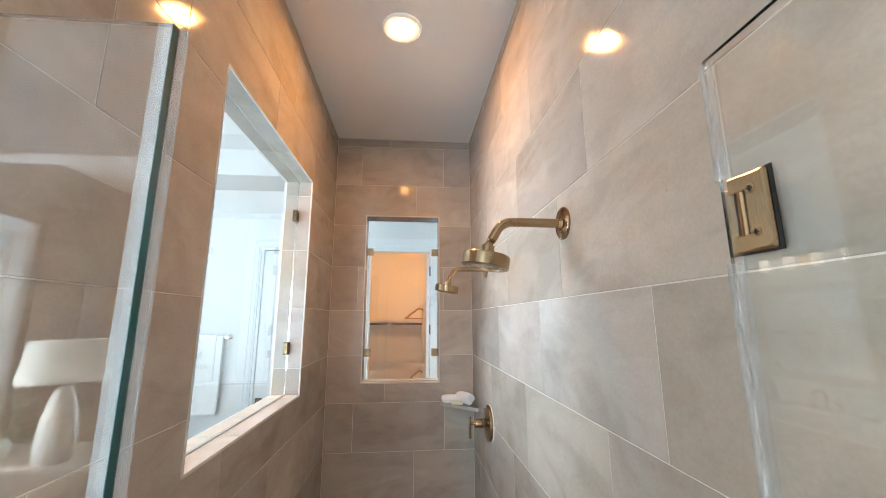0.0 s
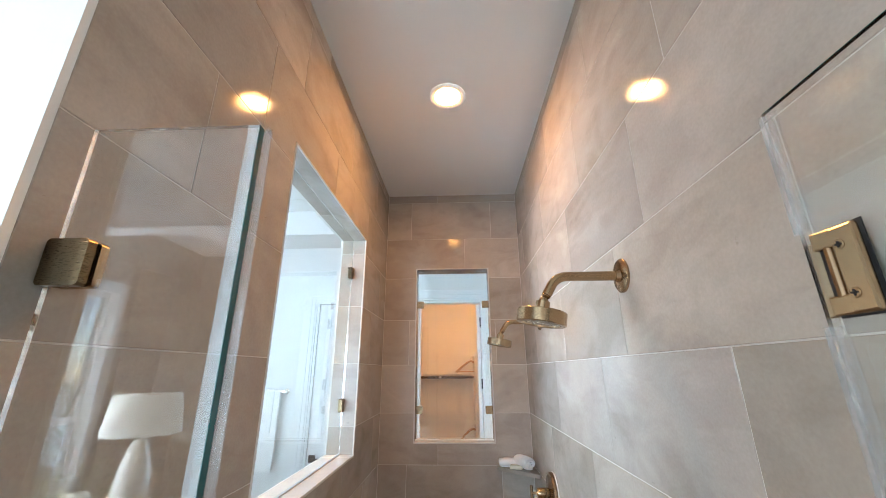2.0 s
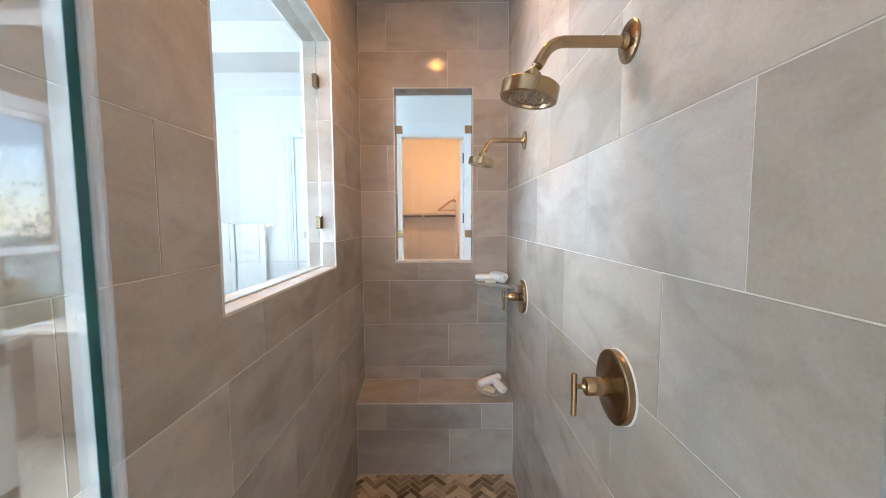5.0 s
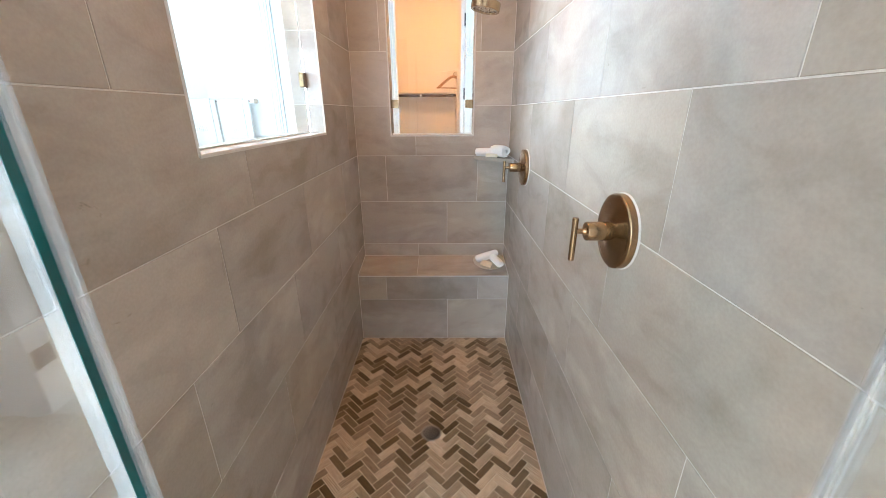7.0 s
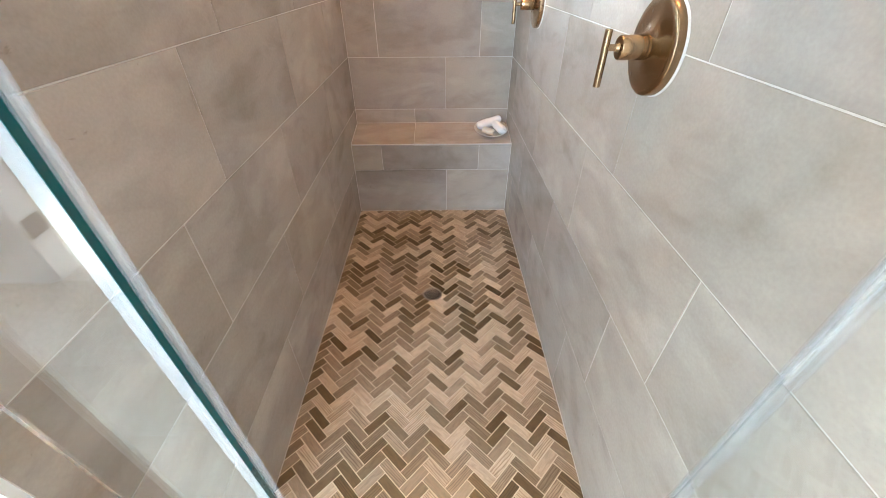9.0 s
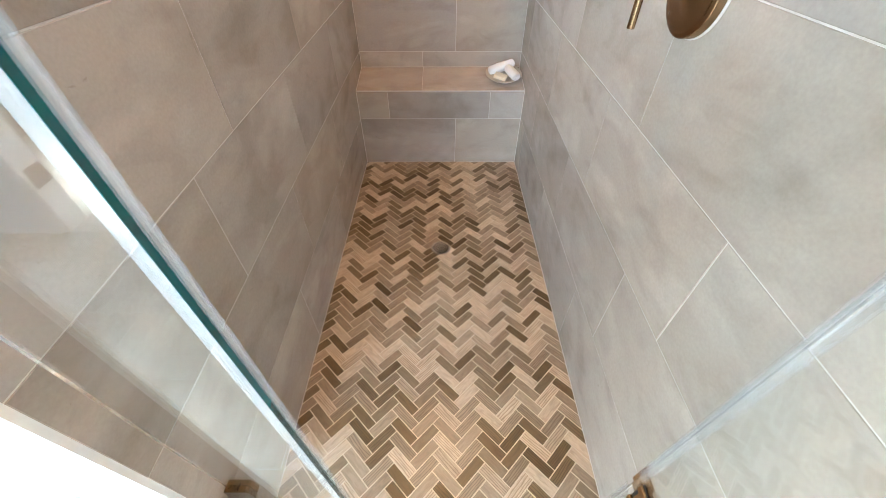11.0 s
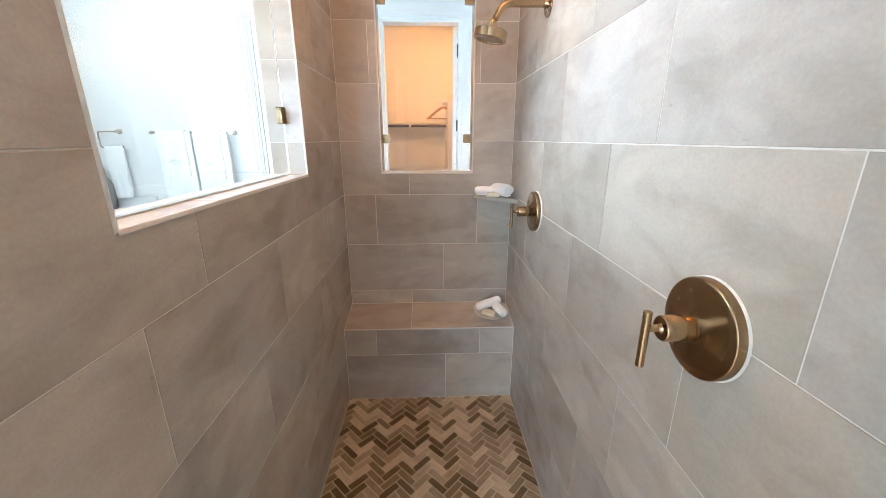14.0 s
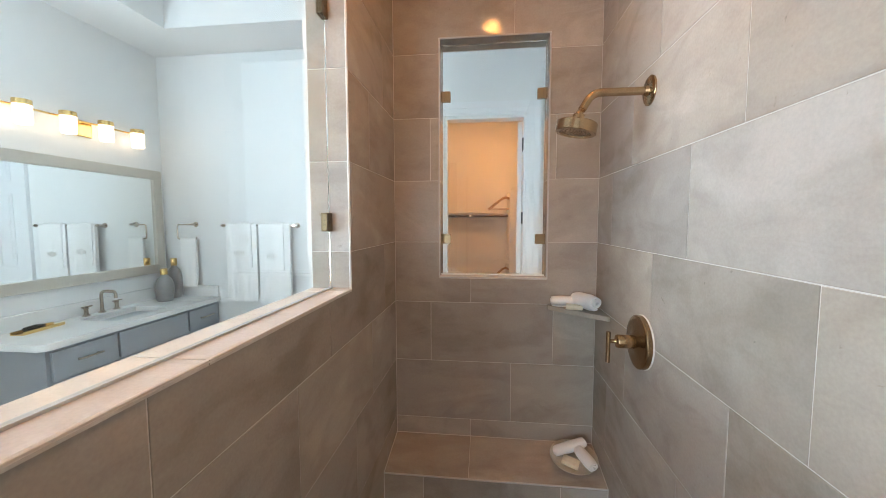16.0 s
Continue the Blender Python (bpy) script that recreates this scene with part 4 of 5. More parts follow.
def faucet(y):
    s = thing("faucet", pose(-2.95, y, 0.882), "champagne widespread faucet with two levers", "faucet")
    bm = bmesh.new()
    tube(bm, [(0, 0, 0), (0, 0, 0.13)] + arc((0.035, 0, 0.13), (0, 0, 0.13), (0, 1, 0), 90, 8) + [(0.10, 0, 0.165)] + arc((0.10, 0, 0.14), (0.10, 0, 0.165), (0, 1, 0), 90, 6) + [(0.125, 0, 0.115)], 0.011, 16)
    lathe(bm, [(0.024, 0), (0.024, 0.008), (0.014, 0.012), (0.012, 0.03)], 24)
    part("spout", bm, M_NICKEL, s, smooth=True)
    for dy in (-0.115, 0.115):
        bm = bmesh.new()
        lathe(bm, [(0.023, 0), (0.023, 0.008), (0.014, 0.014), (0.0125, 0.05), (0.016, 0.053), (0.016, 0.062), (0.0, 0.064)], 24, Matrix.Translation((0, dy, 0)))
        tube(bm, [(0, dy - 0.03, 0.068), (0, dy + 0.045, 0.068)], 0.0055, 10)
        part("lever_handle", bm, M_NICKEL, s, smooth=True)


faucet(3.29)


def bottle(x, y, h, r, label):
    s = thing("bottle", pose(x, y, 0.882), label, "bottle", "pair of grey bottles")
    bm = bmesh.new()
    lathe(bm, [(0.0, 0.0), (r * 0.75, 0.0), (r * 0.86, h * 0.05), (r, h * 0.3), (r * 0.98, h * 0.52), (r * 0.72, h * 0.70), (r * 0.36, h * 0.79), (r * 0.32, h * 0.82), (0.0, h * 0.82)], 40)
    part("body", bm, M_BOTTLE, s, smooth=True)
    bm = bmesh.new()
    lathe(bm, [(r * 0.36, h * 0.815), (r * 0.38, h * 0.82), (r * 0.38, h * 0.985), (r * 0.35, h), (0.0, h)], 32)
    part("cap", bm, M_GOLD, s, "gold cap", smooth=True)


bottle(-2.83, 3.73, 0.285, 0.072, "short grey ceramic bottle with a gold cap")
bottle(-2.87, 3.885, 0.36, 0.066, "tall grey ceramic bottle with a gold cap")

s = thing("vanity_tray", pose(-2.88, 2.83, 0.882, 0, 0, 8), "small gold tray on the quartz top", "tray")
part("dish", boxes((-0.04, 0.04, -0.13, 0.13, 0.0, 0.006), (-0.04, -0.036, -0.13, 0.13, 0.006, 0.02), (0.036, 0.04, -0.13, 0.13, 0.006, 0.02), bevel=0.0015), M_GOLD, s)
bm = bmesh.new()
tube(bm, [(0.0, -0.06, 0.022), (0.005, 0.0, 0.024), (0.0, 0.05, 0.022)], [0.012, 0.016, 0.010], 12)
tagged(part("brush", bm, M_BLACK, smooth=True, m=pose(-2.88, 2.81, 0.882 + 0.002)), "small dark brush lying on the gold tray", "brush")


def framed_mirror():
    y0, y1, z0, z1, w = 2.40, 3.925, 1.11, 2.03, 0.078
    s = thing("mirror", pose(XV + 0.002, 0, 0), "wall mirror in a flat champagne frame", "mirror")
    part("glass", boxes((0.006, 0.012, y0 + w - 0.005, y1 - w + 0.005, z0 + w - 0.005, z1 - w + 0.005)), M_MIRROR, s)
    for ya, yb, za, zb in ((y0, y1, z0, z0 + w), (y0, y1, z1 - w, z1), (y0, y0 + w, z0 + w, z1 - w), (y1 - w, y1, z0 + w, z1 - w)):
        part("frame_rail", boxes((0.0, 0.03, ya, yb, za, zb), bevel=0.003), M_FRAME, s)


framed_mirror()


def vanity_light():
    s = thing("vanity_light", pose(XV + 0.002, 3.25, 2.262), "bronze bar light with four lit opal shades", "wall light")
    part("back_plate", boxes((0, 0.022, -0.10, 0.10, -0.06, 0.06), bevel=0.008), M_GOLD, s)
    bm = boxes((0.055, 0.067, -0.47, 0.47, 0.034, 0.046), bevel=0.002)
    box(bm, 0.02, 0.06, -0.012, 0.012, 0.034, 0.046, 0.002)
    part("bar", bm, M_GOLD, s)
    for y in (-0.39, -0.13, 0.13, 0.39):
        bm = bmesh.new()
        lathe(bm, [(0.0, 0.04), (0.047, 0.04), (0.047, 0.072), (0.0, 0.072)], 32, Matrix.Translation((0.105, y, 0)))
        box(bm, 0.06, 0.07, y - 0.008, y + 0.008, 0.034, 0.048)
        part("cap", bm, M_GOLD, s, smooth=True)
        bm = bmesh.new()
        lathe(bm, [(0.0, -0.078), (0.036, -0.078), (0.044, -0.07), (0.045, 0.04), (0.0, 0.04)], 32, Matrix.Translation((0.105, y, 0)))
        part("shade", bm, M_SHADE, s, "lit opal glass shade", smooth=True)


vanity_light()


# ---- towels ----
def hung_cloth(bm, x0, x1, z_top, z_front, z_back, y_bar, r, seed, n=26, amp=0.006):
    """Cloth over a bar at (y_bar, z_top): front drop, turn and back drop, with soft folds."""
    def profile(s):
        front = [(y_bar - s, z_front + (z_top - z_front) * i / 12) for i in range(13)]
        turn = [(y_bar - s * math.cos(math.pi * i / 7), z_top + s * math.sin(math.pi * i / 7)) for i in range(1, 7)]
        return front + turn + [(y_bar + s, z_top - (z_top - z_back) * i / 8) for i in range(9)]
    outer = profile(r)
    ring = outer + profile(r - 0.004)[::-1]
    grid = []
    for k in range(n + 1):
        x = x0 + (x1 - x0) * k / n
        row = []
        for y, z in ring:
            low = (z_top - z) / max(z_top - z_front, 1e-3)
            wave = amp * max(low, 0) * noise.noise(Vector((x * 16, seed, z * 1.2))) * 2.2
            row.append(bm.verts.new((x + 0.012 * max(low, 0) * noise.noise(Vector((seed, z * 3, x * 2))), y + (-abs(wave) - 0.3 * amp * max(low, 0) if y < y_bar else 0.0), z + 0.005 * noise.noise(Vector((x * 9, seed + 4, 0))))))
        grid.append(row)
    c = len(ring)
    for a, b in zip(grid, grid[1:]):
        for i in range(c):
            bm.faces.new((a[i], a[(i + 1) % c], b[(i + 1) % c], b[i]))
    for row in (grid[0], grid[-1]):
        for i in range(len(outer) - 1):
            bm.faces.new((row[i], row[i + 1], row[c - 2 - i], row[c - 1 - i]))
        bm.faces.new(row[len(outer):])
    bmesh.ops.recalc_face_normals(bm, faces=bm.faces)
    return bm


def towel(name, x0, x1, z_front, z_back, y_bar, z_bar, r, seed, label):
    bm = hung_cloth(bmesh.new(), x0, x1, z_bar, z_front, z_back, y_bar, r, seed)
    ob = tagged(part(name, bm, M_TOWEL, smooth=True), label, "towel", "towels on the bar")
    if name == "hand_towel":
        c, zc, yy = (x0 + x1) / 2, z_front + 0.13, y_bar - r - 0.016
        bm = bmesh.new()
        for k, h in ((-0.036, 0.017), (0.0, 0.026), (0.036, 0.017)):
            for dx in (-0.009, 0.009):
                box(bm, c + k + dx - 0.0025, c + k + dx + 0.0025, yy, yy + 0.006, zc - h, zc + h, 0.001)
            box(bm, c + k - 0.0065, c + k + 0.0065, yy + 0.0005, yy + 0.0055, zc - 0.003, zc + 0.003)
        part("monogram", bm, M_THREAD, ob, "pale beige embroidery")
    return ob


BAR_Y, BAR_Z = YT - 0.07, 1.54


def towel_bar():
    s = thing("towel_bar", pose(0, 0, 0), "champagne metal towel bar on the white wall", "towel bar")
    bm = bmesh.new()
    tube(bm, [(-2.40, BAR_Y, BAR_Z), (-1.68, BAR_Y, BAR_Z)], 0.0085, 14)
    part("bar", bm, M_NICKEL, s, smooth=True)
    for x in (-2.37, -1.71):
        bm = bmesh.new()
        lathe(bm, [(0.024, 0), (0.024, 0.008), (0.011, 0.011), (0.011, 0.07), (0.014, 0.07), (0.014, 0.082), (0.0, 0.082)], 24, pose(x, YT - 0.001, BAR_Z, 90, 0, 0))
        part("post", bm, M_NICKEL, s, smooth=True)


towel_bar()
towel("bath_towel", -2.345, -2.055, 0.86, 0.95, BAR_Y, BAR_Z, 0.014, 2.0, "white bath towel hung over the bar")
towel("hand_towel", -2.325, -2.10, 1.165, 1.2, BAR_Y, BAR_Z + 0.002, 0.024, 5.0, "white hand towel with a pale monogram over the bath towel")
towel("bath_towel", -2.035, -1.745, 0.84, 0.95, BAR_Y, BAR_Z, 0.014, 8.0, "white bath towel hung at the bar's post end")
towel("hand_towel", -2.00, -1.80, 1.14, 1.2, BAR_Y, BAR_Z + 0.002, 0.024, 11.0, "white folded hand towel over the bath towel")


def towel_ring():
    s = thing("towel_ring", pose(-2.70, YT - 0.001, 1.55), "champagne square open towel ring", "towel ring")
    bm = bmesh.new()
    lathe(bm, [(0.024, 0), (0.024, 0.008), (0.010, 0.011), (0.010, 0.055), (0.0, 0.057)], 24, pose(0, 0, 0, 90, 0, 0))
    part("post", bm, M_NICKEL, s, smooth=True)
    bm = bmesh.new()
    tube(bm, [(0.02, -0.05, 0.0), (-0.13, -0.05, 0.0)] + arc((-0.13, -0.05, -0.018), (-0.13, -0.05, 0.0), (0, -1, 0), 90, 5) + [(-0.148, -0.05, -0.115)] + arc((-0.13, -0.05, -0.115), (-0.148, -0.05, -0.115), (0, -1, 0), 90, 5) + [(0.04, -0.05, -0.133), (0.04, -0.05, -0.118)], 0.0062, 12)
    part("ring", bm, M_NICKEL, s, smooth=True)


towel_ring()
bm = hung_cloth(bmesh.new(), -2.815, -2.665, 1.417, 0.98, 1.04, YT - 0.051, 0.011, 21.0, n=16)
tagged(part("hand_towel", bm, M_TOWEL, smooth=True), "white hand towel hung through the square ring", "towel")


# ---- closet ----
# Fixture is out of view, added to give the closet its warm light.
recessed_light(0.1, 4.75, 2.98, 0.12, M_CLOSETLAMP, "unseen round closet ceiling light, added for the very warm glow")


def closet_fittings():
    rz = 1.64
    s = thing("closet_rod", pose(0, 0, 0), "dark closet rod on a cream wall cleat", "closet rod")
    bm = bmesh.new()
    tube(bm, [(CL[0], CL[3] - 0.30, rz), (0.24, CL[3] - 0.30, rz)], 0.016, 14)
    part("rod", bm, M_ROD, s, smooth=True)
    part("cleat", boxes((CL[0] + 0.001, 0.24, CL[3] - 0.02, CL[3] - 0.001, rz - 0.05, rz + 0.035)), M_CLOSET, s)
    part("shelf_board", boxes((CL[0] + 0.001, 0.24, CL[3] - 0.16, CL[3] - 0.021, rz + 0.036, rz + 0.055), bevel=0.002), M_CLOSET, s)
    for x in (-0.22,):
        part("bracket", boxes((x - 0.012, x + 0.012, CL[3] - 0.32, CL[3] - 0.02, rz - 0.012, rz + 0.03), (x - 0.02, x + 0.02, CL[3] - 0.03, CL[3] - 0.019, rz - 0.3, rz + 0.03)), M_CLOSET, s)
    t = thing("closet_tower", pose(0, 0, 0), "cream closet tower panel beside the rods", "closet shelving")
    part("side_panel", boxes((0.24, 0.262, 5.12, CL[3] - 0.001, -0.004, 1.98)), M_CLOSET, t)
    part("side_panel", boxes((0.72, 0.742, 5.12, CL[3] - 0.001, -0.004, 1.98)), M_CLOSET, t)
    for z in (0.3, 0.75, 1.2, 1.6, 1.96):
        part("shelf_board", boxes((0.262, 0.72, 5.12, CL[3] - 0.001, z, z + 0.019)), M_CLOSET, t)
    part("front_panel", boxes((0.262, 0.72, 5.122, 5.14, 0.05, 1.96)), M_CLOSET, t)
    part("back_panel", boxes((0.262, 0.72, CL[3] - 0.012, CL[3] - 0.002, 0.0, 1.96)), M_CLOSET, t)
    for za, zb in ((1.90, 1.98), (1.08, 1.13)):
        part("hang_rail", boxes((0.06, 0.24, 5.16, 5.20, za, zb)), M_CLOSET, t)


closet_fittings()


def hanger(m, label):
    """Wooden hanger seen from the side, with a wire hook."""
    s = thing("clothes_hanger", m, label, "hanger", "wooden hangers")
    bm = bmesh.new()
    tube(bm, [(-0.21, 0, -0.155), (-0.12, 0, -0.085), (-0.04, 0, -0.03), (0, 0, -0.018), (0.04, 0, -0.03), (0.12, 0, -0.085), (0.21, 0, -0.155)], [0.010, 0.011, 0.013, 0.014, 0.013, 0.011, 0.010], 10)
    part("shoulder", bm, M_WOOD, s, smooth=True)
    bm = bmesh.new()
    tube(bm, [(-0.19, 0, -0.15), (0.19, 0, -0.15)], 0.006, 8)
    part("bar", bm, M_WOOD, s, smooth=True)
    bm = bmesh.new()
    tube(bm, [(0, 0, -0.02), (0, 0, 0.02)] + [(0.018 * math.sin(a), 0, 0.038 - 0.018 * math.cos(a)) for a in (0.6, 1.2, 1.8, 2.4, 3.0, 3.6, 4.2)], 0.002, 6)
    part("hook", bm, M_NICKEL, s)


for dz, dy in ((0.0, 0.0), (0.0, 0.05)):
    hanger(pose(0.20, 5.18 + dy, 1.866, 0, 0, 14 + 300 * dy), "wooden clothes hanger on the upper rail")
hanger(pose(0.20, 5.18, 1.048, 0, 0, 30), "wooden clothes hanger on the lower rail")


# ---- bedroom and garden ----
def sash_window(name, y0, y1, z0, z1, mid, label):
    s = tagged(new(name), label, "window", kind="structure")
    x = XV
    for ya, yb, za, zb in ((y0 - 0.09, y0, z0 - 0.09, z1 + 0.09), (y1, y1 + 0.09, z0 - 0.09, z1 + 0.09), (y0, y1, z1, z1 + 0.09)):
        part("casing", boxes((x, x + 0.018, ya, yb, za, zb), bevel=0.002), M_TRIM, s)
    part("sill", boxes((x - 0.1, x + 0.05, y0 - 0.11, y1 + 0.11, z0 - 0.03, z0)), M_TRIM, s)
    for xa, za, zb in ((x - 0.10, mid - 0.02, z1), (x - 0.065, z0, mid + 0.02)):
        f = 0.045
        part("sash", boxes((xa, xa + 0.03, y0, y0 + f, za, zb), (xa, xa + 0.03, y1 - f, y1, za, zb), (xa, xa + 0.03, y0 + f, y1 - f, za, za + f), (xa, xa + 0.03, y0 + f, y1 - f, zb - f, zb)), M_TRIM, s)
        p = part("pane", boxes((xa + 0.012, xa + 0.018, y0 + f, y1 - f, za + f, zb - f)), M_GLASS, s)
        p.visible_shadow = False


sash_window("window_3", WIN_BED[0], WIN_BED[1], WIN_BED[2], WIN_BED[3], 1.37, "white double-hung bedroom window to the garden")
# Unseen window, added as a frame for the bedroom fill lamp.
s = tagged(new("window_5_added"), "unseen white framed window added to the bedroom wall for fill light", "window", kind="structure")
for xa, xb, za, zb in ((-2.55, -2.46, 0.66, 2.54), (-1.14, -1.05, 0.66, 2.54), (-2.46, -1.14, 2.45, 2.54), (-2.46, -1.14, 0.66, 0.75)):
    part("casing", boxes((xa, xb, -3.38, -3.362, za, zb), bevel=0.002), M_TRIM, s)
part("sash", boxes((-2.46, -2.41, -3.46, -3.43, 0.75, 2.45), (-1.19, -1.14, -3.46, -3.43, 0.75, 2.45), (-2.41, -1.19, -3.46, -3.43, 0.75, 0.80), (-2.41, -1.19, -3.46, -3.43, 2.40, 2.45), (-2.41, -1.19, -3.46, -3.43, 1.57, 1.62)), M_TRIM, s)
# This bathroom window is an addition out of view, round the fill lamp.
sash_window("window_4_added", WIN_BATH_ADDED[0], WIN_BATH_ADDED[1], WIN_BATH_ADDED[2], WIN_BATH_ADDED[3], 1.93, "unseen white bathroom window added for fill daylight, with obscure glass")
# Its obscure panes are added to keep the sun out.
for ob in bpy.data.objects["window_4_added"].children_recursive:
    if ob.type == "MESH" and ob.name.split(".")[0] == "pane":
        ob.visible_shadow = True
        ob.data.materials[0] = M_FROST


def dresser():
    s = thing("dresser", pose(-2.40, -2.12, -0.004), "dark wooden dresser with a pale oak top", "dresser")
    part("carcass", boxes((-0.48, 0.48, -0.24, 0.24, 0.06, 0.79), bevel=0.004), M_DRESSER, s)
    part("top", boxes((-0.50, 0.50, -0.26, 0.26, 0.79, 0.82), bevel=0.004), M_RUNNER, s, "pale oak top")
    for z in (0.09, 0.33, 0.56):
        for xa in (-0.46, 0.01):
            part("drawer_front", boxes((xa, xa + 0.45, 0.241, 0.257, z, z + 0.21), bevel=0.003), M_DRESSER, s)
    for xa in (-0.46, 0.40):
        part("foot", boxes((xa, xa + 0.06, -0.22, 0.22, 0.0, 0.06)), M_DRESSER, s)


dresser()


def table_lamp():
    s = thing("table_lamp", pose(-2.22, -1.98, 0.816), "white ceramic table lamp with a linen drum shade", "lamp")
    bm = bmesh.new()
    lathe(bm, [(0.0, 0.0), (0.09, 0.0), (0.10, 0.02), (0.105, 0.12), (0.09, 0.28), (0.055, 0.42), (0.03, 0.46), (0.0, 0.46)], 40)
    part("base", bm, M_LAMPBASE, s, smooth=True)
    bm = bmesh.new()
    tube(bm, [(0, 0, 0.45), (0, 0, 0.79)], 0.006, 8)
    lathe(bm, [(0.008, 0.775), (0.013, 0.785), (0.008, 0.8), (0.0, 0.8)], 12)
    part("stem", bm, M_NICKEL, s)
    bm = bmesh.new()
    lathe(bm, [(0.24, 0.50), (0.205, 0.765)], 48, cap=False)
    bmesh.ops.solidify(bm, geom=bm.faces[:], thickness=0.003)
    part("shade", bm, M_LINEN, s, "off-white linen shade", smooth=True)
    part("spider", boxes((-0.2, 0.2, -0.003, 0.003, 0.755, 0.76), (-0.003, 0.003, -0.2, 0.2, 0.755, 0.76)), M_NICKEL, s)


table_lamp()


def leaf_blade(bm, m, length, width):
    n = 6
    left, right, mid = [], [], []
    for i in range(n + 1):
        a = i / n
        w = width * math.sin(math.pi * min(1, a * 0.92 + 0.06)) ** 0.8
        z = -0.35 * length * a * a
        mid.append(bm.verts.new(m @ Vector((a * length, 0, z))))
        left.append(bm.verts.new(m @ Vector((a * length, w / 2, z + w * 0.12))))
        right.append(bm.verts.new(m @ Vector((a * length, -w / 2, z + w * 0.12))))
    for i in range(n):
        bm.faces.new((mid[i], mid[i + 1], left[i + 1], left[i]))
        bm.faces.new((right[i], right[i + 1], mid[i + 1], mid[i]))


def potted_plant():
    rnd = random.Random(4)
    s = thing("potted_plant", pose(-2.62, -2.02, 0.816), "small green leafy plant in a pale pot", "plant")
    bm = bmesh.new()
    lathe(bm, [(0.0, 0.0), (0.05, 0.0), (0.075, 0.04), (0.078, 0.09), (0.06, 0.13), (0.055, 0.13), (0.07, 0.09), (0.0, 0.085)], 32)
    part("pot", bm, M_DISH, s, smooth=True)
    for i in range(16):
        bm = bmesh.new()
        a, e, l = i * 2.4, rnd.uniform(15, 70), rnd.uniform(0.10, 0.24)
        tip = Vector((math.cos(a) * math.cos(radians(e)), math.sin(a) * math.cos(radians(e)), math.sin(radians(e)))) * l
        base = Vector((0, 0, 0.1))
        tube(bm, [base, base + tip * 0.6 + Vector((0, 0, 0.02)), base + tip], 0.0018, 5)
        leaf_blade(bm, Matrix.Translation(base + tip) @ pose(0, 0, 0, 0, -rnd.uniform(-10, 35), math.degrees(a)), rnd.uniform(0.07, 0.11), rnd.uniform(0.035, 0.055))
        part("leaf", bm, M_LEAF, s)


potted_plant()


def curtain(y0, y1, label):
    bm = bmesh.new()
    n = 60
    lo, hi = [], []
    for i in range(n + 1):
        y = y0 + (y1 - y0) * i / n
        x = XV + 0.10 + 0.03 * math.sin(i * 1.05)
        lo.append(bm.verts.new((x, y, 0.01)))
        hi.append(bm.verts.new((x, y, 2.66)))
    for i in range(n):
        bm.faces.new((lo[i], lo[i + 1], hi[i + 1], hi[i]))
    bmesh.ops.solidify(bm, geom=bm.faces[:], thickness=0.004)
    return tagged(part("curtain", bm, M_CURTAIN, smooth=True), label, "curtain")


tagged(part("wall_paper", boxes((XV, XV + 0.006, -3.38, WIN_BED[0] - 0.09, -0.004, ZT), (XV, XV + 0.006, WIN_BED[0] - 0.09, YD - 0.12, WIN_BED[3] + 0.09, ZT), (XV, XV + 0.006, WIN_BED[0] - 0.09, YD - 0.12, -0.004, WIN_BED[2] - 0.09)), M_PAPER),
       "grey-brown blotted paper round the bedroom window", "wall", kind="structure")
curtain(-2.86, -2.44, "grey-brown pleated curtain beside the window")


def bed():
    s = thing("bed", pose(-1.55, -2.72, -0.004), "bed with white pillows", "bed")
    part("base", boxes((-0.35, 1.5, -0.62, 0.8, 0.05, 0.35), bevel=0.02), M_DRESSER, s)
    part("mattress", boxes((-0.34, 1.5, -0.6, 0.8, 0.35, 0.62), bevel=0.05), M_TOWEL, s)
    for x, y, rz in ((-0.1, -0.4, 10), (0.15, -0.25, -8)):
        bm = box(bmesh.new(), -0.30, 0.30, -0.09, 0.09, 0.0, 0.42, 0.08, pose(x, y, 0.62, -18, 0, rz))
        part("pillow", bm, M_TOWEL, s, smooth=True)


bed()

tagged(part("ground", boxes((-60.0, XV - 0.4, -60.0, 60.0, -0.4, -0.25), (XV - 0.4, 60.0, -60.0, -3.9, -0.4, -0.25)), M_LAWN), "mown lawn outside the windows", "lawn", kind="structure")


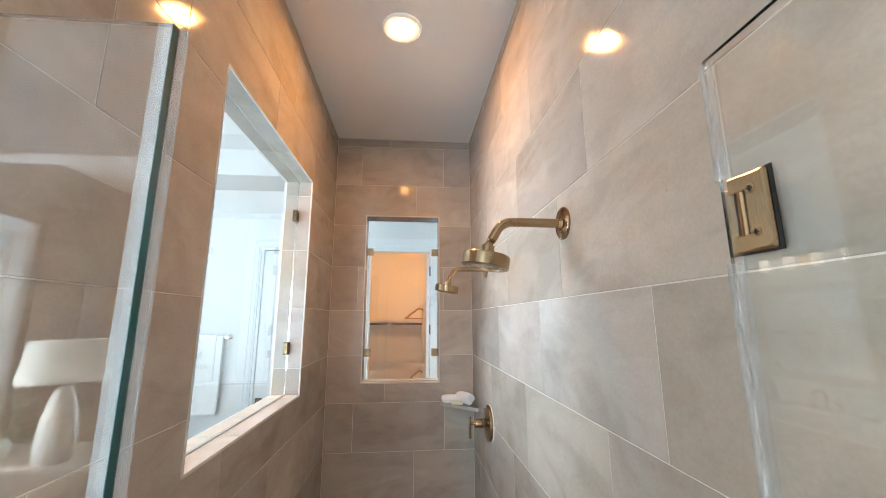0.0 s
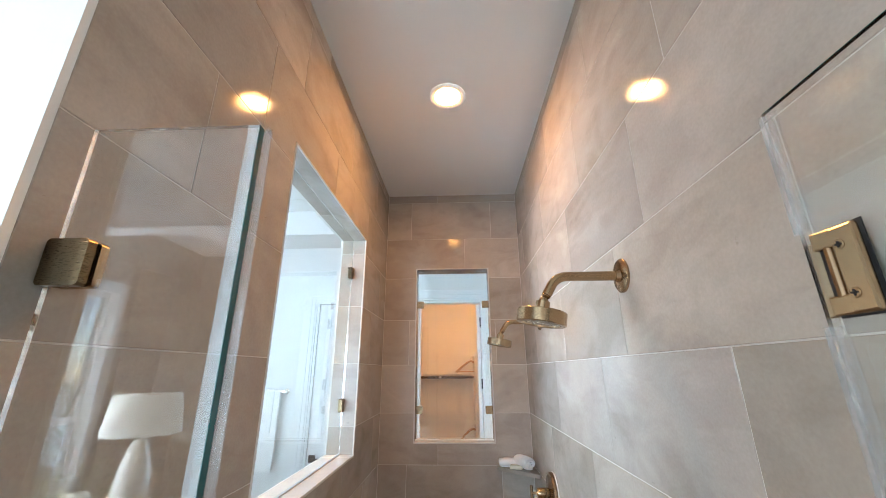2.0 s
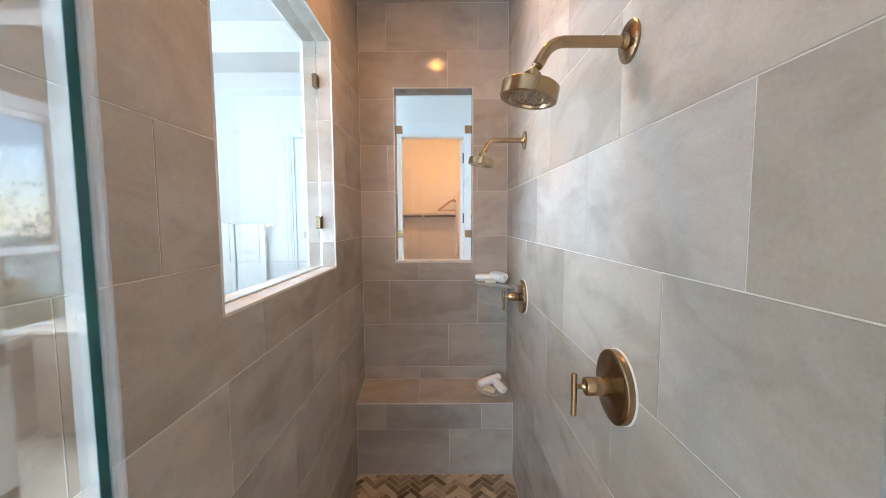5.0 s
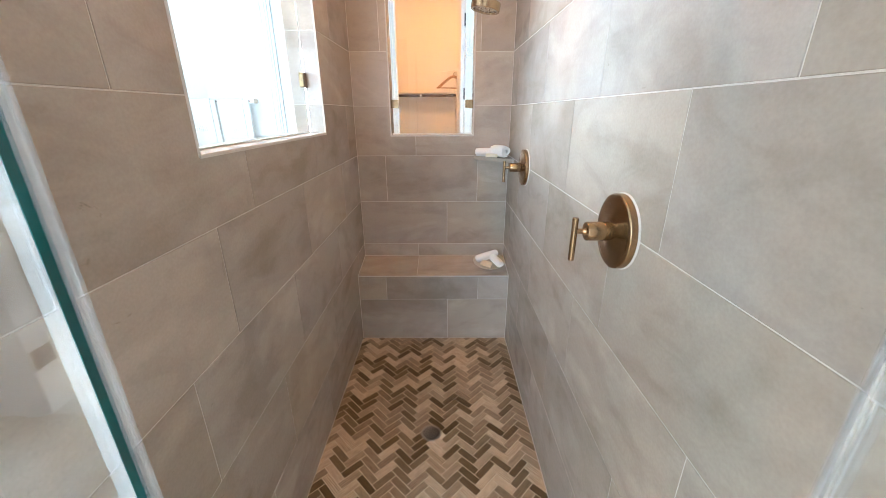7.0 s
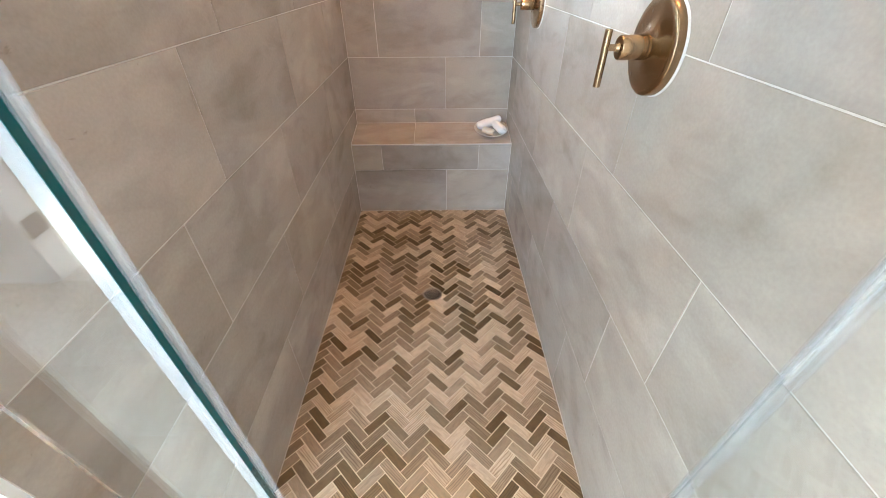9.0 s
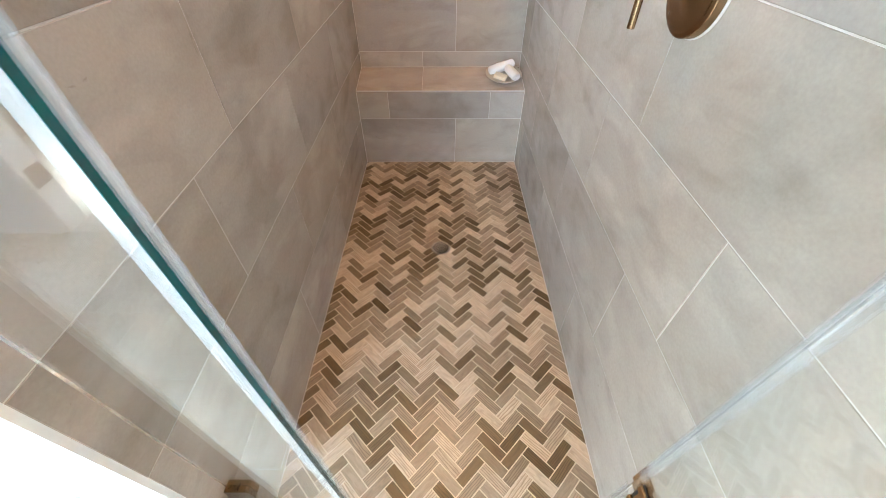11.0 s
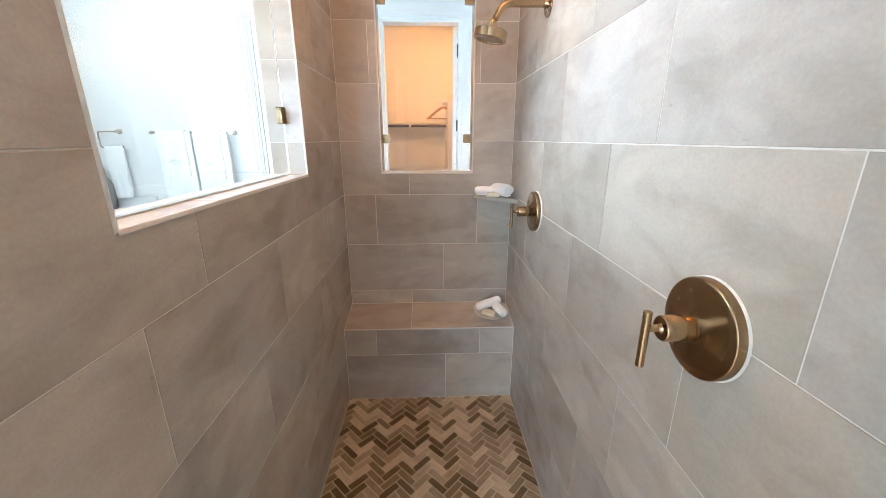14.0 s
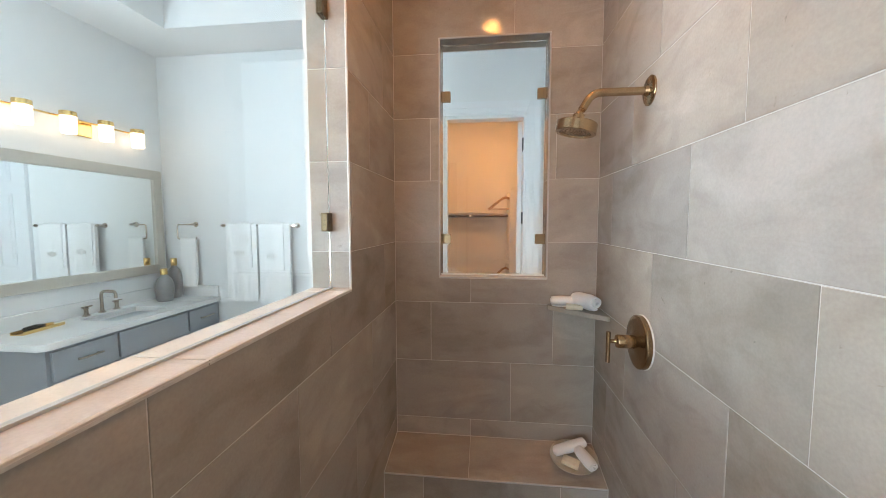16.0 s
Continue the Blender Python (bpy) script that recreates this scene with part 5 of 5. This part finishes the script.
def shrub(x, y, r, h, seed, n):
    rnd = random.Random(seed)
    s = thing("shrub", pose(x, y, -0.25), "dense green garden shrub", "shrub", "shrubs in the garden")
    bm = bmesh.new()
    for i in range(5):
        a = i * 1.26
        tube(bm, [(0, 0, -0.02), (0.3 * r * math.cos(a), 0.3 * r * math.sin(a), h * 0.4), (0.6 * r * math.cos(a), 0.6 * r * math.sin(a), h * 0.75)], [0.03, 0.02, 0.008], 6)
    part("trunk", bm, M_WOOD, s)
    vs, fs = [], []
    for i in range(n):
        d = Vector((rnd.gauss(0, 1), rnd.gauss(0, 1), rnd.gauss(0, 1))).normalized() * (rnd.random() ** 0.4) * rnd.uniform(0.75, 1.1)
        c = Vector((d.x * r, d.y * r, h * 0.55 + d.z * h * 0.48))
        q = Euler((rnd.uniform(0, 6), rnd.uniform(0, 6), rnd.uniform(0, 6))).to_matrix()
        k = rnd.uniform(0.05, 0.1)
        b = len(vs)
        vs += [tuple(c + q @ Vector(p)) for p in ((-k, 0, 0), (0, k * 0.5, 0.01), (k, 0, 0), (0, -k * 0.5, 0.01))]
        fs.append((b, b + 1, b + 2, b + 3))
    me = bpy.data.meshes.new("crown")
    me.from_pydata(vs, [], fs)
    me.materials.append(M_SHRUB)
    ob = new("crown", me)
    ob.parent = s
    tagged(ob, kind="stuff")


for i, (x, y, r, h) in enumerate(((-5.2, -2.2, 0.7, 1.1), (-6.2, -3.6, 0.9, 1.5), (-9.5, -5.2, 1.9, 2.1), (-9.0, -2.6, 1.5, 2.0), (-11.0, -8.5, 2.6, 2.9), (-6.5, -0.6, 0.8, 1.2), (-12.0, 1.5, 2.4, 3.6), (-10.5, 4.5, 2.0, 3.2))):
    shrub(x, y, r, h, 40 + i, 900)

# ---- tiles (last: many pieces) ----
TILE_T = 0.009


def piece_mesh(u0, u1, w0, w1, hole=None, bevel=0.0009, depth=TILE_T, name="tile"):
    """A tile in its own plane (u along, w up), its face at depth, with the hole cut away."""
    us, ws = [u0, u1], [w0, w1]
    if hole:
        us = sorted({u0, u1, *(v for v in hole[:2] if u0 < v < u1)})
        ws = sorted({w0, w1, *(v for v in hole[2:] if w0 < v < w1)})
    bm = bmesh.new()
    vs = {(u, w): bm.verts.new((u, w, 0)) for u in us for w in ws}
    for a, b in zip(us, us[1:]):
        for c, d in zip(ws, ws[1:]):
            if hole and hole[0] <= a and b <= hole[1] and hole[2] <= c and d <= hole[3]:
                continue
            bm.faces.new((vs[a, c], vs[b, c], vs[b, d], vs[a, d]))
    bmesh.ops.delete(bm, geom=[v for v in bm.verts if not v.link_faces], context="VERTS")
    if not bm.faces:
        bm.free()
        return None
    r = bmesh.ops.extrude_face_region(bm, geom=bm.faces[:])
    top = [g for g in r["geom"] if isinstance(g, bmesh.types.BMFace)]
    for v in {v for f in top for v in f.verts}:
        v.co.z = depth
    rim = [e for f in top for e in f.edges if sum(g in top for g in e.link_faces) == 1]
    bmesh.ops.bevel(bm, geom=list(set(rim)), offset=bevel, segments=1, affect="EDGES")
    bm.normal_update()
    me = bpy.data.meshes.new(name)
    bm.to_mesh(me)
    bm.free()
    return me


def lay_tiles(parent, m, a0, a1, z0, z1, start, holes=(), material=None, rows=None, long=LONG, row=ROW, base=0.0, depth=TILE_T, margin=0.0):
    """Running-bond tiles on a plane. m maps (u, w, out) to the parent; start(n) gives a joint of course n."""
    material, cache = material or M_TILE, {}
    n0, n1 = math.floor((z0 - base) / row + 1e-6), math.ceil((z1 - base) / row - 1e-6)
    for n in range(n0, n1):
        w0, w1 = max(z0, base + n * row + GAP / 2), min(z1, base + (n + 1) * row - GAP / 2)
        if w1 - w0 < 0.008:
            continue
        s = start(n)
        k0 = math.floor((a0 - s) / long)
        k = k0
        while s + k * long < a1:
            u0, u1 = max(a0, s + k * long + GAP / 2), min(a1, s + (k + 1) * long - GAP / 2)
            k += 1
            if u1 - u0 < 0.008:
                continue
            cut = next((h for h in holes if h[0] < u1 and h[1] > u0 and h[2] < w1 and h[3] > w0), None)
            local = (cut[0] - u0, cut[1] - u0, cut[2] - w0, cut[3] - w0) if cut else None
            key = (round(u1 - u0, 4), round(w1 - w0, 4), local)
            if key not in cache:
                cache[key] = piece_mesh(0, u1 - u0, 0, w1 - w0, local, depth=depth)
                if cache[key]:
                    cache[key].materials.append(material)
            if cache[key]:
                ob = new("tile", cache[key])
                ob.parent = parent
                ob.matrix_basis = m @ Matrix.Translation((u0, w0, 0))


def plane(origin, u, w):
    u, w = Vector(u), Vector(w)
    n = u.cross(w)
    return Matrix(((u.x, w.x, n.x, origin[0]), (u.y, w.y, n.y, origin[1]), (u.z, w.z, n.z, origin[2]), (0, 0, 0, 1)))


third = LONG / 3
# the u axes run so that each tile faces into the shower
lay_tiles(wall_right, plane((XR - 0.001 + 0.0085, 0, 0), (0, -1, 0), (0, 0, 1)), -YB + 0.002, -YD, -0.02, ZC, lambda n: -(0.830 - third * ((n - 1) % 3)))
hole_l = (LW[0] - 0.004, LW[1] + 0.004, LW[2] - 0.004, LW[3] + 0.004)
lay_tiles(wall_left, plane((XL - 0.0075, 0, 0), (0, 1, 0), (0, 0, 1)), YF, YB - 0.002, -0.02, ZC, lambda n: 0.823 + third * ((n - 2) % 3), [hole_l])
hole_b = (BW[0] - 0.004, BW[1] + 0.004, BW[2] - 0.004, BW[3] + 0.004)
lay_tiles(wall_back, plane((0, YB + 0.0075, 0), (1, 0, 0), (0, 0, 1)), XL + 0.003, XR - 0.003, BENCH_B - 0.01, ZC, lambda n: 0.096 + third * ((n - 2) % 3), [hole_b])
# reveals of the two glazed openings
lay_tiles(wall_left, plane((0, LW[1] + 0.0075, 0), (1, 0, 0), (0, 0, 1)), XO, XL, LW[2], LW[3], lambda n: XO)
lay_tiles(wall_left, plane((0, LW[0] - 0.0075, 0), (-1, 0, 0), (0, 0, 1)), -XL, -XO, LW[2], LW[3], lambda n: -XL)
lay_tiles(wall_left, plane((0, 0, LW[3] + 0.0075), (0, 1, 0), (1, 0, 0)), LW[0], LW[1], XO, XL, lambda n: LW[0], base=XO, row=0.2)
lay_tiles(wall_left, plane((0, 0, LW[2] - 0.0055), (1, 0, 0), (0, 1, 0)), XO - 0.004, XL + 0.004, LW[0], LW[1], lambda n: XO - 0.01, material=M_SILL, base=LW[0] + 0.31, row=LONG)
lay_tiles(wall_back, plane((BW[0] - 0.0075, 0, 0), (0, 1, 0), (0, 0, 1)), YB, YO, BW[2], BW[3], lambda n: YB)
lay_tiles(wall_back, plane((BW[1] + 0.0075, 0, 0), (0, -1, 0), (0, 0, 1)), -YO, -YB, BW[2], BW[3], lambda n: -YO)
lay_tiles(wall_back, plane((0, 0, BW[3] + 0.0075), (0, 1, 0), (1, 0, 0)), YB, YO, BW[0], BW[1], lambda n: YB, base=BW[0] - 0.05, row=LONG)
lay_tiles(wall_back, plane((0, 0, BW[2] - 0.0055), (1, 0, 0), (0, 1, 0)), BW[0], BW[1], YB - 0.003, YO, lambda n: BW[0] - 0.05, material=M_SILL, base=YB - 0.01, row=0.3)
# bench: front face, then the sloping top
lay_tiles(bench, plane((0, BENCH_Y + 0.0075, 0), (1, 0, 0), (0, 0, 1)), XL + 0.004, XR - 0.004, -0.012, BENCH_F - 0.004, lambda n: 0.096 + third * (n % 3))
slope = Vector((0, YB - BENCH_Y, BENCH_B - BENCH_F))
depth_b = slope.length
lay_tiles(bench, plane((0, BENCH_Y - 0.003, BENCH_F - 0.0075), (1, 0, 0), slope.normalized()), XL + 0.004, XR - 0.004, 0.0, depth_b, lambda n: -0.098, row=0.5)
# bathroom floor, large tiles laid along the room
floor_bath = bpy.data.objects["floor_bath"]
lay_tiles(floor_bath, plane((0, 0, -0.0155), (1, 0, 0), (0, 1, 0)), XV, XR - 0.003, YD, PANEL_Y - 0.05, lambda n: 0.1 + third * (n % 3), material=M_FLOOR)
lay_tiles(floor_bath, plane((0, 0, -0.0155), (1, 0, 0), (0, 1, 0)), XV, XO - 0.014, PANEL_Y - 0.048, YT, lambda n: 0.1 + third * (n % 3), material=M_FLOOR)

# herringbone mosaic of the shower floor
HP = 0.1008
HW = HP / 3
FX0, FX1, FY0, FY1 = XL + 0.003, XR - 0.003, PANEL_Y - 0.048, BENCH_Y - 0.002
DRAIN = Vector((0.009, 1.551))


def fall(x, y):
    """Height of the floor, which falls to the drain."""
    d = max(abs(x - DRAIN.x) / 0.48, abs(y - DRAIN.y) / 0.775)
    return -0.026 * (1 - min(1.0, d))


def clipped(poly):
    for axis, side, lim in ((0, 1, FX0), (0, -1, FX1), (1, 1, FY0), (1, -1, FY1)):
        res = []
        for i in range(len(poly)):
            p, q = poly[i], poly[(i + 1) % len(poly)]
            dp, dq = side * (p[axis] - lim), side * (q[axis] - lim)
            if dp >= 0:
                res.append(p)
            if (dp >= 0) != (dq >= 0):
                res.append(p.lerp(q, dp / (dp - dq)))
        poly = res
        if len(poly) < 3:
            return []
    return poly


def mosaic_rows():
    c45 = math.sqrt(0.5)
    origin = Vector((0.009 + HERR[0], 1.551 + HERR[1]))
    g = 0.0019
    for r in range(-60, 60):
        for mm in range(-12, 13):
            for kind in (0, 1):
                if kind == 0:
                    a = (r + 6 * mm, r, 3, 1)
                else:
                    a = (r, r - 5 + 6 * mm, 1, 3)
                x0, y0, x1, y1 = a[0] * HW + g, a[1] * HW + g, (a[0] + a[2]) * HW - g, (a[1] + a[3]) * HW - g
                quad = [(x0, y0), (x1, y0), (x1, y1), (x0, y1)]
                turned = [origin + Vector(((x - y) * c45, (x + y) * c45)) for x, y in quad]
                if max(v.x for v in turned) < FX0 or min(v.x for v in turned) > FX1 or max(v.y for v in turned) < FY0 or min(v.y for v in turned) > FY1:
                    continue
                centre = sum(turned, Vector((0, 0))) / 4
                if (centre - DRAIN).length < 0.026:
                    continue
                along = (turned[1] - turned[0]) if kind == 0 else (turned[2] - turned[1])
                poly = clipped(turned)
                if poly:
                    area = abs(sum(p.x * q.y - q.x * p.y for p, q in zip(poly, poly[1:] + poly[:1]))) / 2
                    if area > 6e-5:
                        yield centre, along.normalized(), poly


def mosaic_piece(bm, uvl, poly, along, centre, origin):
    if sum(p.x * q.y - q.x * p.y for p, q in zip(poly, poly[1:] + poly[:1])) < 0:
        poly = poly[::-1]
    mid = sum(poly, Vector((0, 0))) / len(poly)
    rows = []
    for dz, s in ((-0.004, 0.0), (0.0022, 0.0), (0.003, 0.0008)):
        rows.append([bm.verts.new((*((p + (mid - p).normalized() * s) - origin), fall(p.x, p.y) + dz)) for p in poly])
    faces = [bm.faces.new(rows[2])]
    n = len(poly)
    for a, b in zip(rows, rows[1:]):
        for i in range(n):
            j = (i + 1) % n
            faces.append(bm.faces.new((a[i], a[j], b[j], b[i])))
    for f in faces:
        for loop in f.loops:
            p = Vector((loop.vert.co.x, loop.vert.co.y)) + origin - centre
            loop[uvl].uv = (p.dot(along), p.x * -along.y + p.y * along.x)


rest = bmesh.new()
rest_uv = rest.loops.layers.uv.new("UVMap")
singles = 0
pieces = sorted(mosaic_rows(), key=lambda r: (r[0].y, r[0].x))
shower_floor = bpy.data.objects["floor_shower"]
for centre, along, poly in pieces:
    if 0.70 < centre.y and singles < 300:
        bm = bmesh.new()
        layer = bm.loops.layers.uv.new("UVMap")
        mosaic_piece(bm, layer, poly, along, centre, centre)
        part("mosaic_tile", bm, M_MOSAIC, shower_floor, m=Matrix.Translation((centre.x, centre.y, 0)))
        singles += 1
    else:
        mosaic_piece(rest, rest_uv, poly, along, centre, Vector((0, 0)))
tagged(part("mosaic_field", rest, M_MOSAIC, shower_floor), kind="stuff")
